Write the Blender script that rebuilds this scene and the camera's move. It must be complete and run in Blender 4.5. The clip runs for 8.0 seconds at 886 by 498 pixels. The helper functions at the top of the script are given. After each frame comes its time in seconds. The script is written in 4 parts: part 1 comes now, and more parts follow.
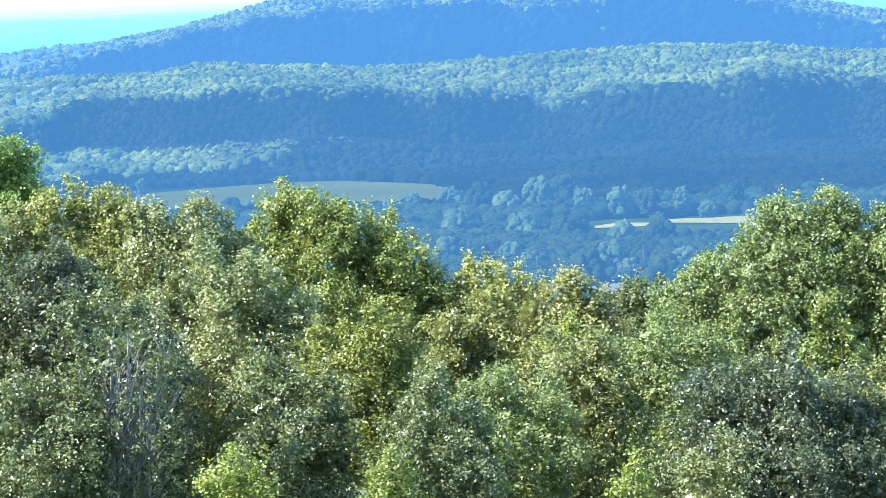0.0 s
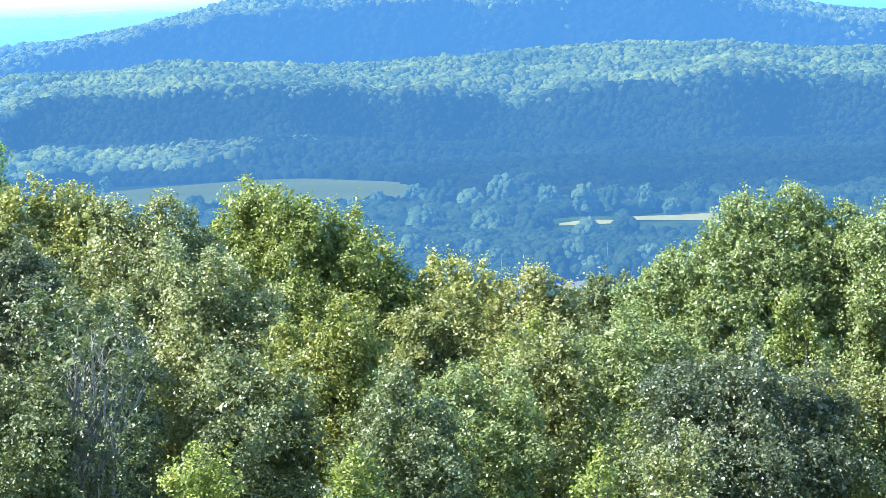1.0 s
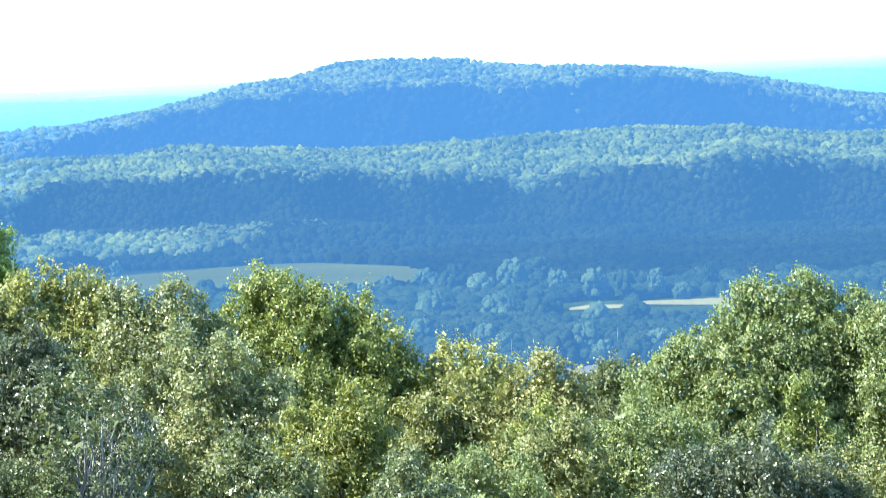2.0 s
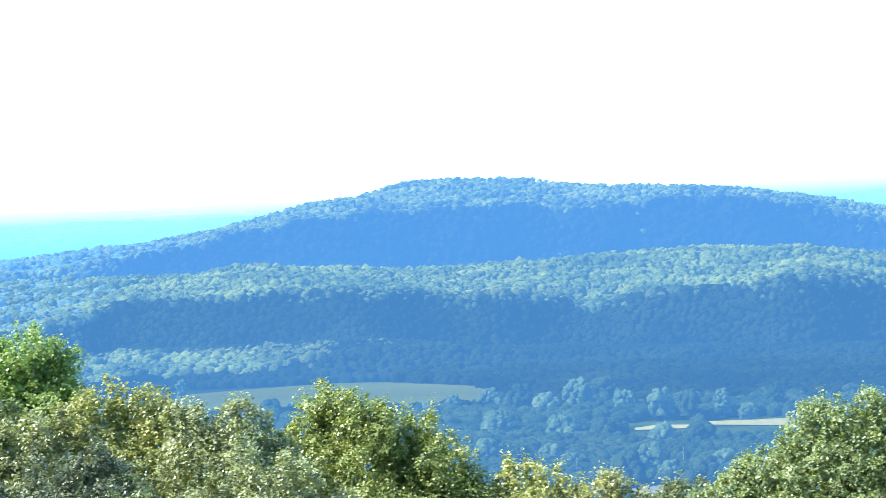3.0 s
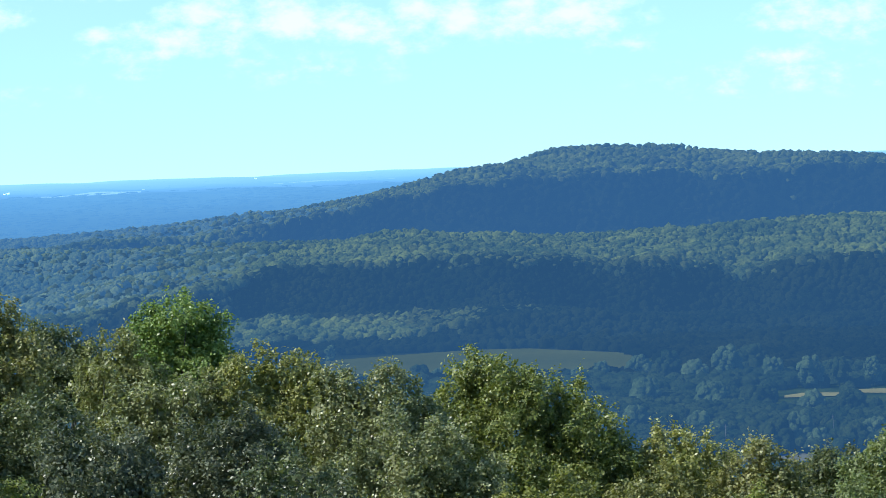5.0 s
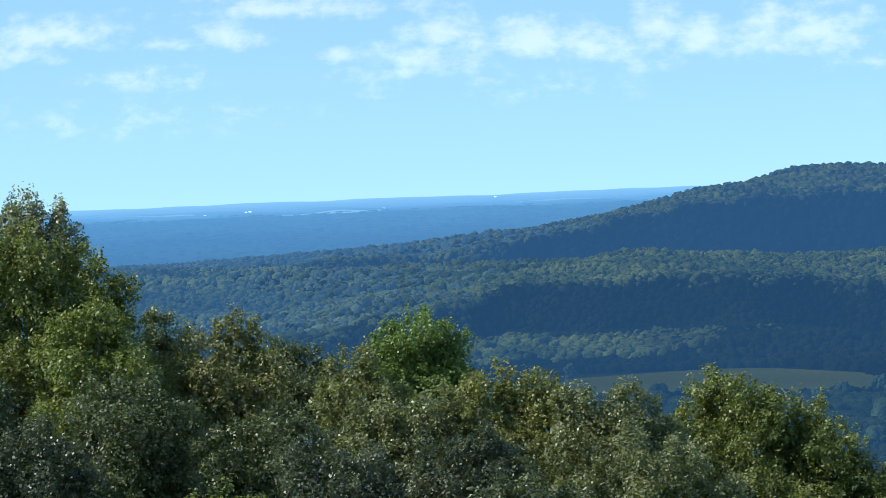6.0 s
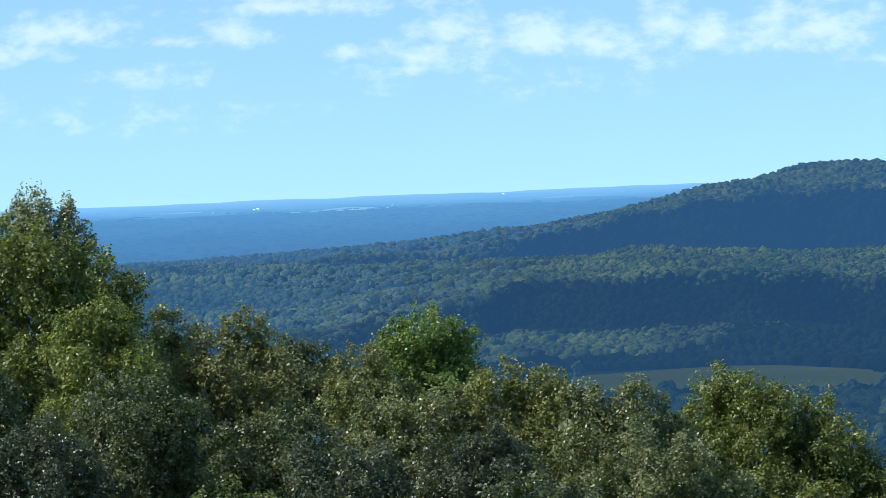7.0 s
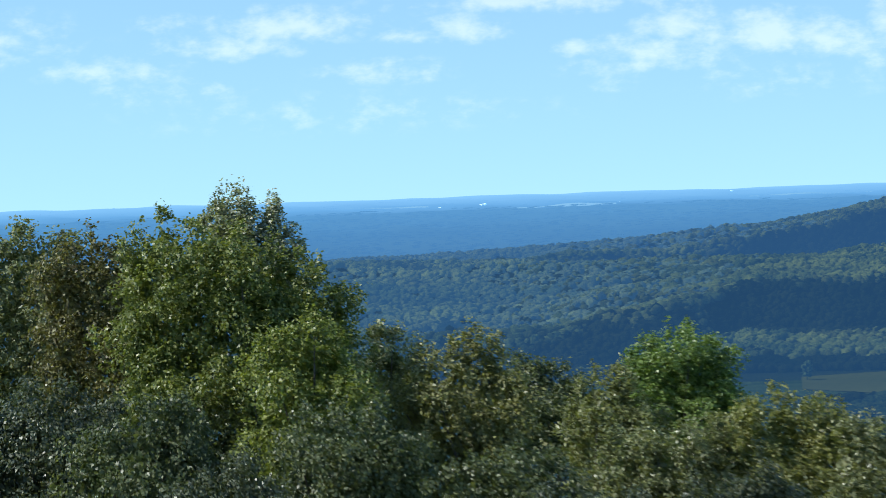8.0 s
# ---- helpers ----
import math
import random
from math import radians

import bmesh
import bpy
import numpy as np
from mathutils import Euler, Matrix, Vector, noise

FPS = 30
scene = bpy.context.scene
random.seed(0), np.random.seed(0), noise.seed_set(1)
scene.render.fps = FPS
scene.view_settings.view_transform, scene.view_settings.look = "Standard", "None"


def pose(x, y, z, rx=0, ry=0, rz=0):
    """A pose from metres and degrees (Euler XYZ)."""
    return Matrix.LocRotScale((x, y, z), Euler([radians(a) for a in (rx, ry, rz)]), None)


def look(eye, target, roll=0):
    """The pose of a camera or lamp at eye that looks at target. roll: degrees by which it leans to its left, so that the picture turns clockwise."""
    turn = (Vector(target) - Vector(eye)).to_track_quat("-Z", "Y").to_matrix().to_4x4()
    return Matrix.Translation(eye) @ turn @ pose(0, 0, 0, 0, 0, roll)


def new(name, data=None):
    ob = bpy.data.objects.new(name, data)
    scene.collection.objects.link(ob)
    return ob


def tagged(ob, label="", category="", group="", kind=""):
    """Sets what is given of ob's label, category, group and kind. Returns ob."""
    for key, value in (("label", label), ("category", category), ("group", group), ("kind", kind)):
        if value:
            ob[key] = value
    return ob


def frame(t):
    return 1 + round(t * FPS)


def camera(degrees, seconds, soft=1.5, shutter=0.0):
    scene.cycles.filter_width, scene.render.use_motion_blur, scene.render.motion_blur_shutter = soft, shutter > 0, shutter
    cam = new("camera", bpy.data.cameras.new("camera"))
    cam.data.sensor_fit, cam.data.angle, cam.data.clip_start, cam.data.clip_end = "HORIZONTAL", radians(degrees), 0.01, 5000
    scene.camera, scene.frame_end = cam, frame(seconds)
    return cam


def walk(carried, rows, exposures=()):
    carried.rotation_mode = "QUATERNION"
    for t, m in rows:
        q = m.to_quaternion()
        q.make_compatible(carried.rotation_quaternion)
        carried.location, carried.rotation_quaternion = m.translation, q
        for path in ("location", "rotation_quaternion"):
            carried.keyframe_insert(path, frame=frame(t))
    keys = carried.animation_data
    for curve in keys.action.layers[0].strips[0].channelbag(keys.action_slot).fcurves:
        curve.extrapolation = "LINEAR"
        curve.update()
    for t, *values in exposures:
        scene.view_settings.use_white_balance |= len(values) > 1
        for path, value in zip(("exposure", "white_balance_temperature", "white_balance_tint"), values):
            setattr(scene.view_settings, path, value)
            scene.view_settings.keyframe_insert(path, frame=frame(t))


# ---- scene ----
cam = camera(15.997, 8.0, soft=0.85, shutter=0.25)


def aim(yaw, pitch, roll, ahead=0.0):
    """The pose at the lookout: yaw to the left of north, pitch up, the picture's lean; ahead: metres moved forward, rising a little."""
    y, p = radians(yaw), radians(pitch)
    way = Vector((-math.sin(y) * math.cos(p), math.cos(y) * math.cos(p), math.sin(p)))
    eye = Vector((way.x, way.y, .013)) * ahead
    return look(eye, eye + way, roll)


walk(cam, [
    (0.0, aim(1.080, -4.671, -2.47)),
    (0.5, aim(0.607, -4.741, -2.50)),
    (1.0, aim(0.436, -4.741, -2.50)),
    (1.2, aim(0.454, -4.705, -2.49)),
    (2.3, aim(0.718, -2.110, -2.48)),
    (2.5, aim(0.990, -1.351, -2.42)),
    (2.8, aim(1.400, -0.954, -2.45)),
    (3.0, aim(1.647, -0.982, -2.42)),
    (3.2, aim(2.886, -1.175, -2.28)),
    (3.4, aim(4.509, -1.147, -2.31)),
    (3.5, aim(4.713, -1.171, -2.28)),
    (4.0, aim(4.837, -1.466, -2.31)),
    (4.2, aim(4.674, -1.449, -2.32)),
    (5.3, aim(4.370, -1.488, -2.33)),
    (5.5, aim(6.458, -1.225, -2.42)),
    (5.7, aim(7.723, -0.980, -2.45)),
    (6.0, aim(8.708, -0.973, -2.30)),
    (6.5, aim(8.523, -1.001, -2.31)),
    (7.0, aim(8.854, -1.018, -2.32)),
    (7.5, aim(9.390, -1.040, -2.30)),
    (7.6, aim(10.165, -1.030, -2.30, 0.4)),
    (7.7, aim(11.190, -0.950, -2.20, 2.4)),
    (7.8, aim(12.032, -0.925, -2.10, 5.6)),
    (8.0, aim(12.966, -0.950, -1.90, 12.6)),
], exposures=[(t, stops, 6250, 2) for t, stops in (
    (0.0, 2.1), (3.0, 2.1), (3.2, 1.8), (3.5, 1.22), (3.8, 0.70), (4.2, 0.55), (5.3, 0.5), (5.7, 0.25), (6.2, 0.12), (8.0, 0.12))])

# ---- light ----
SUN_AZ, SUN_EL = -108.0, 46.0     # degrees right of north, degrees up
world = bpy.data.worlds.new("world")
scene.world = world
world.use_nodes = True
wt = world.node_tree
wt.nodes.clear()


def node(tree, kind, **values):
    n = tree.nodes.new(kind)
    for key, value in values.items():
        if key.startswith("i"):
            n.inputs[int(key[1:])].default_value = value
    return n


def maths(tree, op, a, b=None, c=None, clamp=False):
    n = tree.nodes.new("ShaderNodeMath")
    n.operation, n.use_clamp = op, clamp
    for k, v in enumerate((a, b, c)):
        if v is None:
            continue
        if isinstance(v, (int, float)):
            n.inputs[k].default_value = v
        else:
            tree.links.new(v, n.inputs[k])
    return n.outputs[0]


# cumulus puffs of the sky: azimuth, elevation, half width, half height (degrees), thickness
PUFFS_WEST = [
    (-15.64, 3.14, 1.07, .24, .8), (-16.27, 2.73, .46, .12, .55), (-13.57, 2.94, .41, .11, .6), (-12.44, 3.02, .49, .20, .85), (-10.84, 3.49, 1.94, .18, .75),
    (-12.52, 3.53, .31, .22, .5), (-13.93, 2.28, .77, .18, .6), (-16.75, 2.81, .85, .20, .7), (-17.81, 3.23, .45, .13, .6), (-18.9, 2.45, .81, .20, .5),
    (-17.85, 2.02, .98, .20, .42), (-14.6, 1.54, 2.45, .29, .26), (-22, 3.0, 1.6, .4, .6)]
PUFFS_MIDDLE = [
    (-10.24, 2.57, .39, .12, .7), (-9.24, 2.51, .61, .22, .75), (-8.6, 2.98, .51, .24, .9), (-7.89, 2.74, .41, .22, .75), (-6.87, 2.72, .87, .29, 1.0),
    (-5.95, 2.58, .61, .24, .9), (-9.14, 2.25, 1.02, .18, .5), (-9.79, 1.92, .27, .10, .45), (-7.77, 2.03, .31, .12, .45), (-6.59, 1.89, 1.22, .26, .3)]
PUFFS_EAST = [
    (-4.66, 2.88, .33, .43, .9), (-3.8, 2.67, .51, .29, .85), (-2.78, 2.69, .46, .37, .85), (-1.80, 2.68, .80, .36, .85), (-4.63, 2.22, .61, .16, .4),
    (-.93, 2.1, .61, .14, .4), (2.58, 2.43, .77, .24, .8), (2.1, 1.76, .61, .14, .55), (1.98, 1.34, 1.53, .27, .35), (5.5, 2.4, 2.0, .4, .7), (9, 3.0, 1.6, .4, .8)]

coord = wt.nodes.new("ShaderNodeTexCoord")
sep = wt.nodes.new("ShaderNodeSeparateXYZ")
wt.links.new(coord.outputs["Generated"], sep.inputs[0])
azimuth = maths(wt, "MULTIPLY", maths(wt, "ARCTAN2", sep.outputs[0], sep.outputs[1]), 57.29578)
elevation = maths(wt, "MULTIPLY", maths(wt, "ARCSINE", sep.outputs[2]), 57.29578)
flat = wt.nodes.new("ShaderNodeCombineXYZ")
wt.links.new(azimuth, flat.inputs[0])
wt.links.new(elevation, flat.inputs[1])
stretch = wt.nodes.new("ShaderNodeVectorMath")
stretch.operation = "MULTIPLY"
stretch.inputs[1].default_value = (1.1, 1.8, 1.0)
wt.links.new(flat.outputs[0], stretch.inputs[0])
billow = node(wt, "ShaderNodeTexNoise")
billow.inputs["Scale"].default_value, billow.inputs["Detail"].default_value, billow.inputs["Roughness"].default_value = 1.5, 8, 0.62
wt.links.new(stretch.outputs[0], billow.inputs["Vector"])
total = None
for a, e, w, h, s in PUFFS_WEST + PUFFS_MIDDLE + PUFFS_EAST:
    across = maths(wt, "MULTIPLY_ADD", azimuth, 1 / w, -a / w)
    above = maths(wt, "MULTIPLY_ADD", elevation, 1 / h, -e / h)
    rise = maths(wt, "MAXIMUM", above, maths(wt, "MULTIPLY", above, -1.35))      # flat below, domed above
    far = maths(wt, "SQRT", maths(wt, "MULTIPLY_ADD", across, across, maths(wt, "MULTIPLY", rise, rise)))
    body = maths(wt, "MULTIPLY", maths(wt, "MULTIPLY_ADD", far, -0.46, 1.0, clamp=True), s)
    total = body if total is None else maths(wt, "MAXIMUM", total, body)
shape = maths(wt, "MULTIPLY_ADD", maths(wt, "SUBTRACT", billow.outputs[0], 0.5), 2.1, maths(wt, "SUBTRACT", total, 0.30))
cover = node(wt, "ShaderNodeMapRange", i1=-0.25, i2=0.70, i3=0.0, i4=1.0)
cover.interpolation_type = "SMOOTHSTEP"
wt.links.new(shape, cover.inputs[0])
cover_amount = maths(wt, "MULTIPLY", maths(wt, "MULTIPLY", cover.outputs[0], maths(wt, "MULTIPLY", total, 6.0, clamp=True)), 0.24)

sky = wt.nodes.new("ShaderNodeTexSky")
sky.sky_type = "NISHITA"
sky.sun_disc = False
sky.sun_elevation, sky.sun_rotation = radians(SUN_EL), radians(SUN_AZ)
sky.air_density, sky.dust_density, sky.ozone_density = 1.0, 0.0, 4.5
sky.altitude = 1200
high = wt.nodes.new("ShaderNodeVectorMath")     # the sky is looked up higher, so the low sky is bluer
high.operation = "ADD"
high.inputs[1].default_value = (0, 0, 0.14)
wt.links.new(coord.outputs["Generated"], high.inputs[0])
unit = wt.nodes.new("ShaderNodeVectorMath")
unit.operation = "NORMALIZE"
wt.links.new(high.outputs[0], unit.inputs[0])
wt.links.new(unit.outputs[0], sky.inputs[0])
mix = wt.nodes.new("ShaderNodeMix")
mix.data_type = "RGBA"
mix.inputs["B"].default_value = (9.3, 8.5, 9.0, 1)
wt.links.new(cover_amount, mix.inputs["Factor"])
clear_sky = wt.nodes.new("ShaderNodeVectorMath")
clear_sky.operation = "MULTIPLY"
clear_sky.inputs[1].default_value = (1.22, 1.195, 1.02)
wt.links.new(sky.outputs[0], clear_sky.inputs[0])
wt.links.new(clear_sky.outputs[0], mix.inputs["A"])
back = node(wt, "ShaderNodeBackground", i1=0.175)
wt.links.new(mix.outputs["Result"], back.inputs[0])
wout = wt.nodes.new("ShaderNodeOutputWorld")
wt.links.new(back.outputs[0], wout.inputs[0])

sun = new("sun", bpy.data.lights.new("sun", "SUN"))
sun.data.energy, sun.data.angle, sun.data.color = 5.0, radians(0.55), (1.0, 0.95, 0.87)
sa, se = radians(SUN_AZ), radians(SUN_EL)
sun.matrix_world = look((0, 0, 60), (-math.sin(sa) * math.cos(se) * 10, -math.cos(sa) * math.cos(se) * 10, 60 - math.sin(se) * 10))

# ---- materials ----


def material(name):
    m = bpy.data.materials.new(name)
    m.use_nodes = True
    t = m.node_tree
    b = t.nodes["Principled BSDF"]
    return m, t, b, t.nodes["Material Output"]


def ramp(tree, source, *stops):
    r = tree.nodes.new("ShaderNodeValToRGB")
    el = r.color_ramp.elements
    while len(el) < len(stops):
        el.new(0.5)
    for e, (p, c) in zip(el, stops):
        e.position, e.color = p, (*c, 1)
    tree.links.new(source, r.inputs[0])
    return r.outputs[0]


def noise_node(tree, scale, detail=4, rough=0.55, coords=None):
    c = coords or tree.nodes.new("ShaderNodeNewGeometry").outputs["Position"]
    n = tree.nodes.new("ShaderNodeTexNoise")
    n.inputs["Scale"].default_value, n.inputs["Detail"].default_value, n.inputs["Roughness"].default_value = scale, detail, rough
    tree.links.new(c, n.inputs["Vector"])
    return n.outputs[0]


def bump(tree, bsdf, height, strength, distance):
    b = node(tree, "ShaderNodeBump", i0=strength, i1=distance)
    tree.links.new(height, b.inputs["Height"])
    tree.links.new(b.outputs[0], bsdf.inputs["Normal"])


def leaf_material(name, dark, mid, light, rough=0.43, gloss=0.46, through_light=0.36):
    """Leaves: every leaf its own shade, clumps of lighter and darker growth, light through the blade."""
    m, t, b, out = material(name)
    geo = t.nodes.new("ShaderNodeNewGeometry")
    patch, tuft = noise_node(t, 0.55, 3), noise_node(t, 2.6, 2)
    shade = maths(t, "ADD", maths(t, "MULTIPLY_ADD", geo.outputs["Random Per Island"], 0.95, maths(t, "MULTIPLY_ADD", patch, 1.1, -0.60)), maths(t, "MULTIPLY_ADD", tuft, 0.6, -0.30))
    pale = tuple(0.85 * c + k for c, k in zip(light, (.030, .034, .024)))
    col = ramp(t, shade, (0.08, dark), (0.45, mid), (0.82, light), (1.0, pale))
    t.links.new(col, b.inputs["Base Color"])
    b.inputs["Roughness"].default_value = rough
    b.inputs["Specular IOR Level"].default_value = gloss
    tr = t.nodes.new("ShaderNodeBsdfTranslucent")
    warm = t.nodes.new("ShaderNodeMix")
    warm.data_type, warm.blend_type = "RGBA", "MULTIPLY"
    warm.inputs["Factor"].default_value = 1.0
    warm.inputs["B"].default_value = (1.12, 1.2, 0.5, 1)
    t.links.new(col, warm.inputs["A"])
    t.links.new(warm.outputs["Result"], tr.inputs["Color"])
    mx = node(t, "ShaderNodeMixShader", i0=through_light)
    t.links.new(b.outputs[0], mx.inputs[1])
    t.links.new(tr.outputs[0], mx.inputs[2])
    t.links.new(mx.outputs[0], out.inputs[0])
    return m


LEAF = {
    "green": leaf_material("leaf_green", (0.110, 0.136, 0.052), (0.183, 0.216, 0.083), (0.263, 0.287, 0.128)),
    "fresh": leaf_material("leaf_fresh", (0.150, 0.157, 0.048), (0.249, 0.249, 0.078), (0.342, 0.330, 0.122)),
    "bright": leaf_material("leaf_bright", (0.129, 0.158, 0.035), (0.213, 0.241, 0.058), (0.294, 0.301, 0.085)),
    "emerald": leaf_material("leaf_emerald", (0.110, 0.166, 0.043), (0.186, 0.256, 0.066), (0.252, 0.318, 0.098)),
    "lush": leaf_material("leaf_lush", (0.101, 0.126, 0.032), (0.173, 0.198, 0.051), (0.262, 0.272, 0.083)),
    "yellow": leaf_material("leaf_yellow", (0.120, 0.130, 0.030), (0.192, 0.200, 0.049), (0.262, 0.262, 0.076)),
    "olive": leaf_material("leaf_olive", (0.128, 0.136, 0.051), (0.205, 0.210, 0.078), (0.282, 0.283, 0.122)),
    "silver": leaf_material("leaf_silver", (0.134, 0.146, 0.067), (0.218, 0.230, 0.108), (0.322, 0.324, 0.169), 0.40, 0.55),
    "pale": leaf_material("leaf_pale", (.190, .200, .120), (.310, .315, .215), (.420, .415, .320), 0.40, 0.55),
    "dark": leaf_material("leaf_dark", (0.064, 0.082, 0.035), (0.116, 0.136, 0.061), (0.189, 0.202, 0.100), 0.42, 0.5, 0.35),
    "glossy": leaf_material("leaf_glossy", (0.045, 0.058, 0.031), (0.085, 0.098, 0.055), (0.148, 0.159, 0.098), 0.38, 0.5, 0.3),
    "brown": leaf_material("leaf_brown", (0.144, 0.141, 0.055), (0.229, 0.221, 0.084), (0.312, 0.300, 0.128)),
    "variegated": leaf_material("leaf_variegated", (0.083, 0.095, 0.029), (0.156, 0.169, 0.061), (0.302, 0.299, 0.162)),
    "rust": leaf_material("leaf_rust", (0.098, 0.086, 0.036), (0.172, 0.154, 0.062), (0.240, 0.222, 0.096)),
}


def bark_material(name, a, b_, scale):
    m, t, b, out = material(name)
    n = noise_node(t, scale, 6, 0.65)
    t.links.new(ramp(t, n, (0.3, a), (0.7, b_)), b.inputs["Base Color"])
    b.inputs["Roughness"].default_value = 0.9
    bump(t, b, n, 0.6, 0.03)
    return m


BARK = bark_material("bark", (.06, .05, .04), (.17, .15, .125), 9)
GREY_BARK = bark_material("grey_bark", (.10, .095, .088), (.30, .285, .265), 6)


def painted_haze(t, thick):
    """Haze painted as emission on the far backdrop of hills, a kilometre and more behind the trees; it grows with the
    distance.
    """
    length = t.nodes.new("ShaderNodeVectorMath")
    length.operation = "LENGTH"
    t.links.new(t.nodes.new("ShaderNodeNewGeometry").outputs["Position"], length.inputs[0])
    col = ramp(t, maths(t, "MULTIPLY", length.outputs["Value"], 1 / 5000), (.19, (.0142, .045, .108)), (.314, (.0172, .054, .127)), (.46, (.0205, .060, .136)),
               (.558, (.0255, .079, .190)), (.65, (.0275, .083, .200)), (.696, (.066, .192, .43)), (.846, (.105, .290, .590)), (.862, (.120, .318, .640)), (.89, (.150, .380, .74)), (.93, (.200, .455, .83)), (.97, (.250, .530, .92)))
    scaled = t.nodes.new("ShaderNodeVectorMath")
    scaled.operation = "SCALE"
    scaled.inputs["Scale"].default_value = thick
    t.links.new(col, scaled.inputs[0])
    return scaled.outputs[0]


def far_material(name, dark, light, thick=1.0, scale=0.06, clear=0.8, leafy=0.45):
    """Far woods and land, as through kilometres of lit air: foliage colours dimmed by clear, haze painted on as
    emission.
    """
    m, t, b, out = material(name)
    geo = t.nodes.new("ShaderNodeNewGeometry")
    patch = noise_node(t, scale, 4)
    fine = noise_node(t, leafy, 5, 0.65)
    shade = maths(t, "ADD", maths(t, "MULTIPLY_ADD", geo.outputs["Random Per Island"], 0.35, maths(t, "MULTIPLY_ADD", patch, 2.4, -0.92)), maths(t, "MULTIPLY_ADD", fine, 0.8, -0.40))
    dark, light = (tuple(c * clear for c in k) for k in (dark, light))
    t.links.new(ramp(t, shade, (0.15, dark), (0.85, light)), b.inputs["Base Color"])
    b.inputs["Roughness"].default_value = 0.9
    b.inputs["Specular IOR Level"].default_value = 0.0
    bump(t, b, fine, 0.8, 2.6)
    t.links.new(painted_haze(t, thick), b.inputs["Emission Color"])
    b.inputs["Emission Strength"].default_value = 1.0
    return m


WOOD_DARK, WOOD_LIGHT = (.030, .044, .010), (.096, .112, .022)
# woods as shaded, half-shaded and lit copies; cloud shade painted into the dark ones
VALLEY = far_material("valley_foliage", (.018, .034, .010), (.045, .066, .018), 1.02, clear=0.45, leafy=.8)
VALLEY_SHADE = far_material("valley_shaded_foliage", (.012, .022, .006), (.042, .058, .012), .97, 0.02, 0.20, .6)
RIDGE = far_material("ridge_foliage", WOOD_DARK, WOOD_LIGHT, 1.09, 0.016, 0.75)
RIDGE_HALF_SHADE = far_material("ridge_half_shaded_foliage", WOOD_DARK, WOOD_LIGHT, 1.06, 0.016, 0.44)
RIDGE_SHADE = far_material("ridge_shaded_foliage", (.010, .022, .006), (.042, .058, .012), 1.02, 0.02, 0.20)
# the ridge woods again for the west, with thicker haze painted on
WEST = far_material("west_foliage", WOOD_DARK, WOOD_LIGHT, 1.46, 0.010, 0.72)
WEST_HALF_SHADE = far_material("west_half_shaded_foliage", WOOD_DARK, WOOD_LIGHT, 1.46, 0.010, 0.48)
WEST_SHADE = far_material("west_shaded_foliage", (.010, .022, .006), (.042, .058, .012), 1.44, 0.02, 0.24)
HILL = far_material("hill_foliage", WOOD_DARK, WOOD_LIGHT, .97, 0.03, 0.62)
HILL_HALF_SHADE = far_material("hill_half_shaded_foliage", WOOD_DARK, WOOD_LIGHT, 1.0, 0.03, 0.32)
HILL_SHADE = far_material("hill_shaded_foliage", (.010, .022, .006), (.042, .058, .012), 1.01, 0.02, 0.12)
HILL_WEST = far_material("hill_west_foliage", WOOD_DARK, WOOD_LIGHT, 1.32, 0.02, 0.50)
HILL_WEST_SHADE = far_material("hill_west_shaded_foliage", (.010, .022, .006), (.042, .058, .012), 1.30, 0.02, 0.20)
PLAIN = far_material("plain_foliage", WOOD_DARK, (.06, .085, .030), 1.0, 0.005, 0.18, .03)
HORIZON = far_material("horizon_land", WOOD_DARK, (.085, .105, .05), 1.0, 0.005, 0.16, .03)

# ---- the land ----
rng = np.random.default_rng(7)


def line(az, *pts):
    return np.interp(az, [p[0] for p in pts], [p[1] for p in pts])


def rough(az, size, seed, octaves=6):
    """Uneven line along the azimuth."""
    r = np.random.default_rng(seed)
    return size * sum(np.sin(az * 1.3 * 1.9 ** k + r.uniform(0, 6.28)) / 1.55 ** k for k in range(octaves))


def hill_el(az):
    return line(az, (-20, -1.2), (-14.5, -1.06), (-11.4, -.93), (-9.4, -.81), (-7.3, -.64), (-5.8, -.44), (-4.9, -.24), (-4.06, -.02), (-3.2, .05),
                (-2.4, .26), (-1.8, .31), (-.9, .31), (-.2, .27), (.4, .19), (.9, .11), (2.9, .03), (3.9, -.08), (4.9, -.23), (5.9, -.40), (6.6, -.58), (10, -1.1))


def ridge_top_el(az):
    return line(az, (-20, -1.05), (-14.3, -1.08), (-12.5, -1.14), (-10.4, -1.22), (-7.8, -1.22), (-4.3, -1.21), (-2.2, -1.27), (-.2, -1.22),
                (.8, -1.16), (2.9, -1.09), (4.9, -1.21), (6.6, -1.33), (10, -1.5))


def ridge_low_el(az):
    return line(az, (-20, -2.3), (-14.2, -2.5), (-12, -2.5), (-10, -2.25), (-8.9, -2.08), (-7.9, -1.82), (-6.8, -1.60), (-5.3, -1.54), (-3.8, -1.62),
                (-2.2, -1.72), (-.2, -1.84), (1, -2.12), (2.3, -1.84), (4.9, -1.72), (6.6, -1.88), (10, -2)) + rough(az, .055, 3)


def knoll_top_el(az):
    return line(az, (-20, -3.2), (-9, -3.1), (-8.4, -2.8), (-7.5, -2.56), (-5.9, -2.52), (-3.4, -2.56), (-1.3, -2.72), (1.5, -2.9), (10, -3.0)) + rough(az, .02, 4)


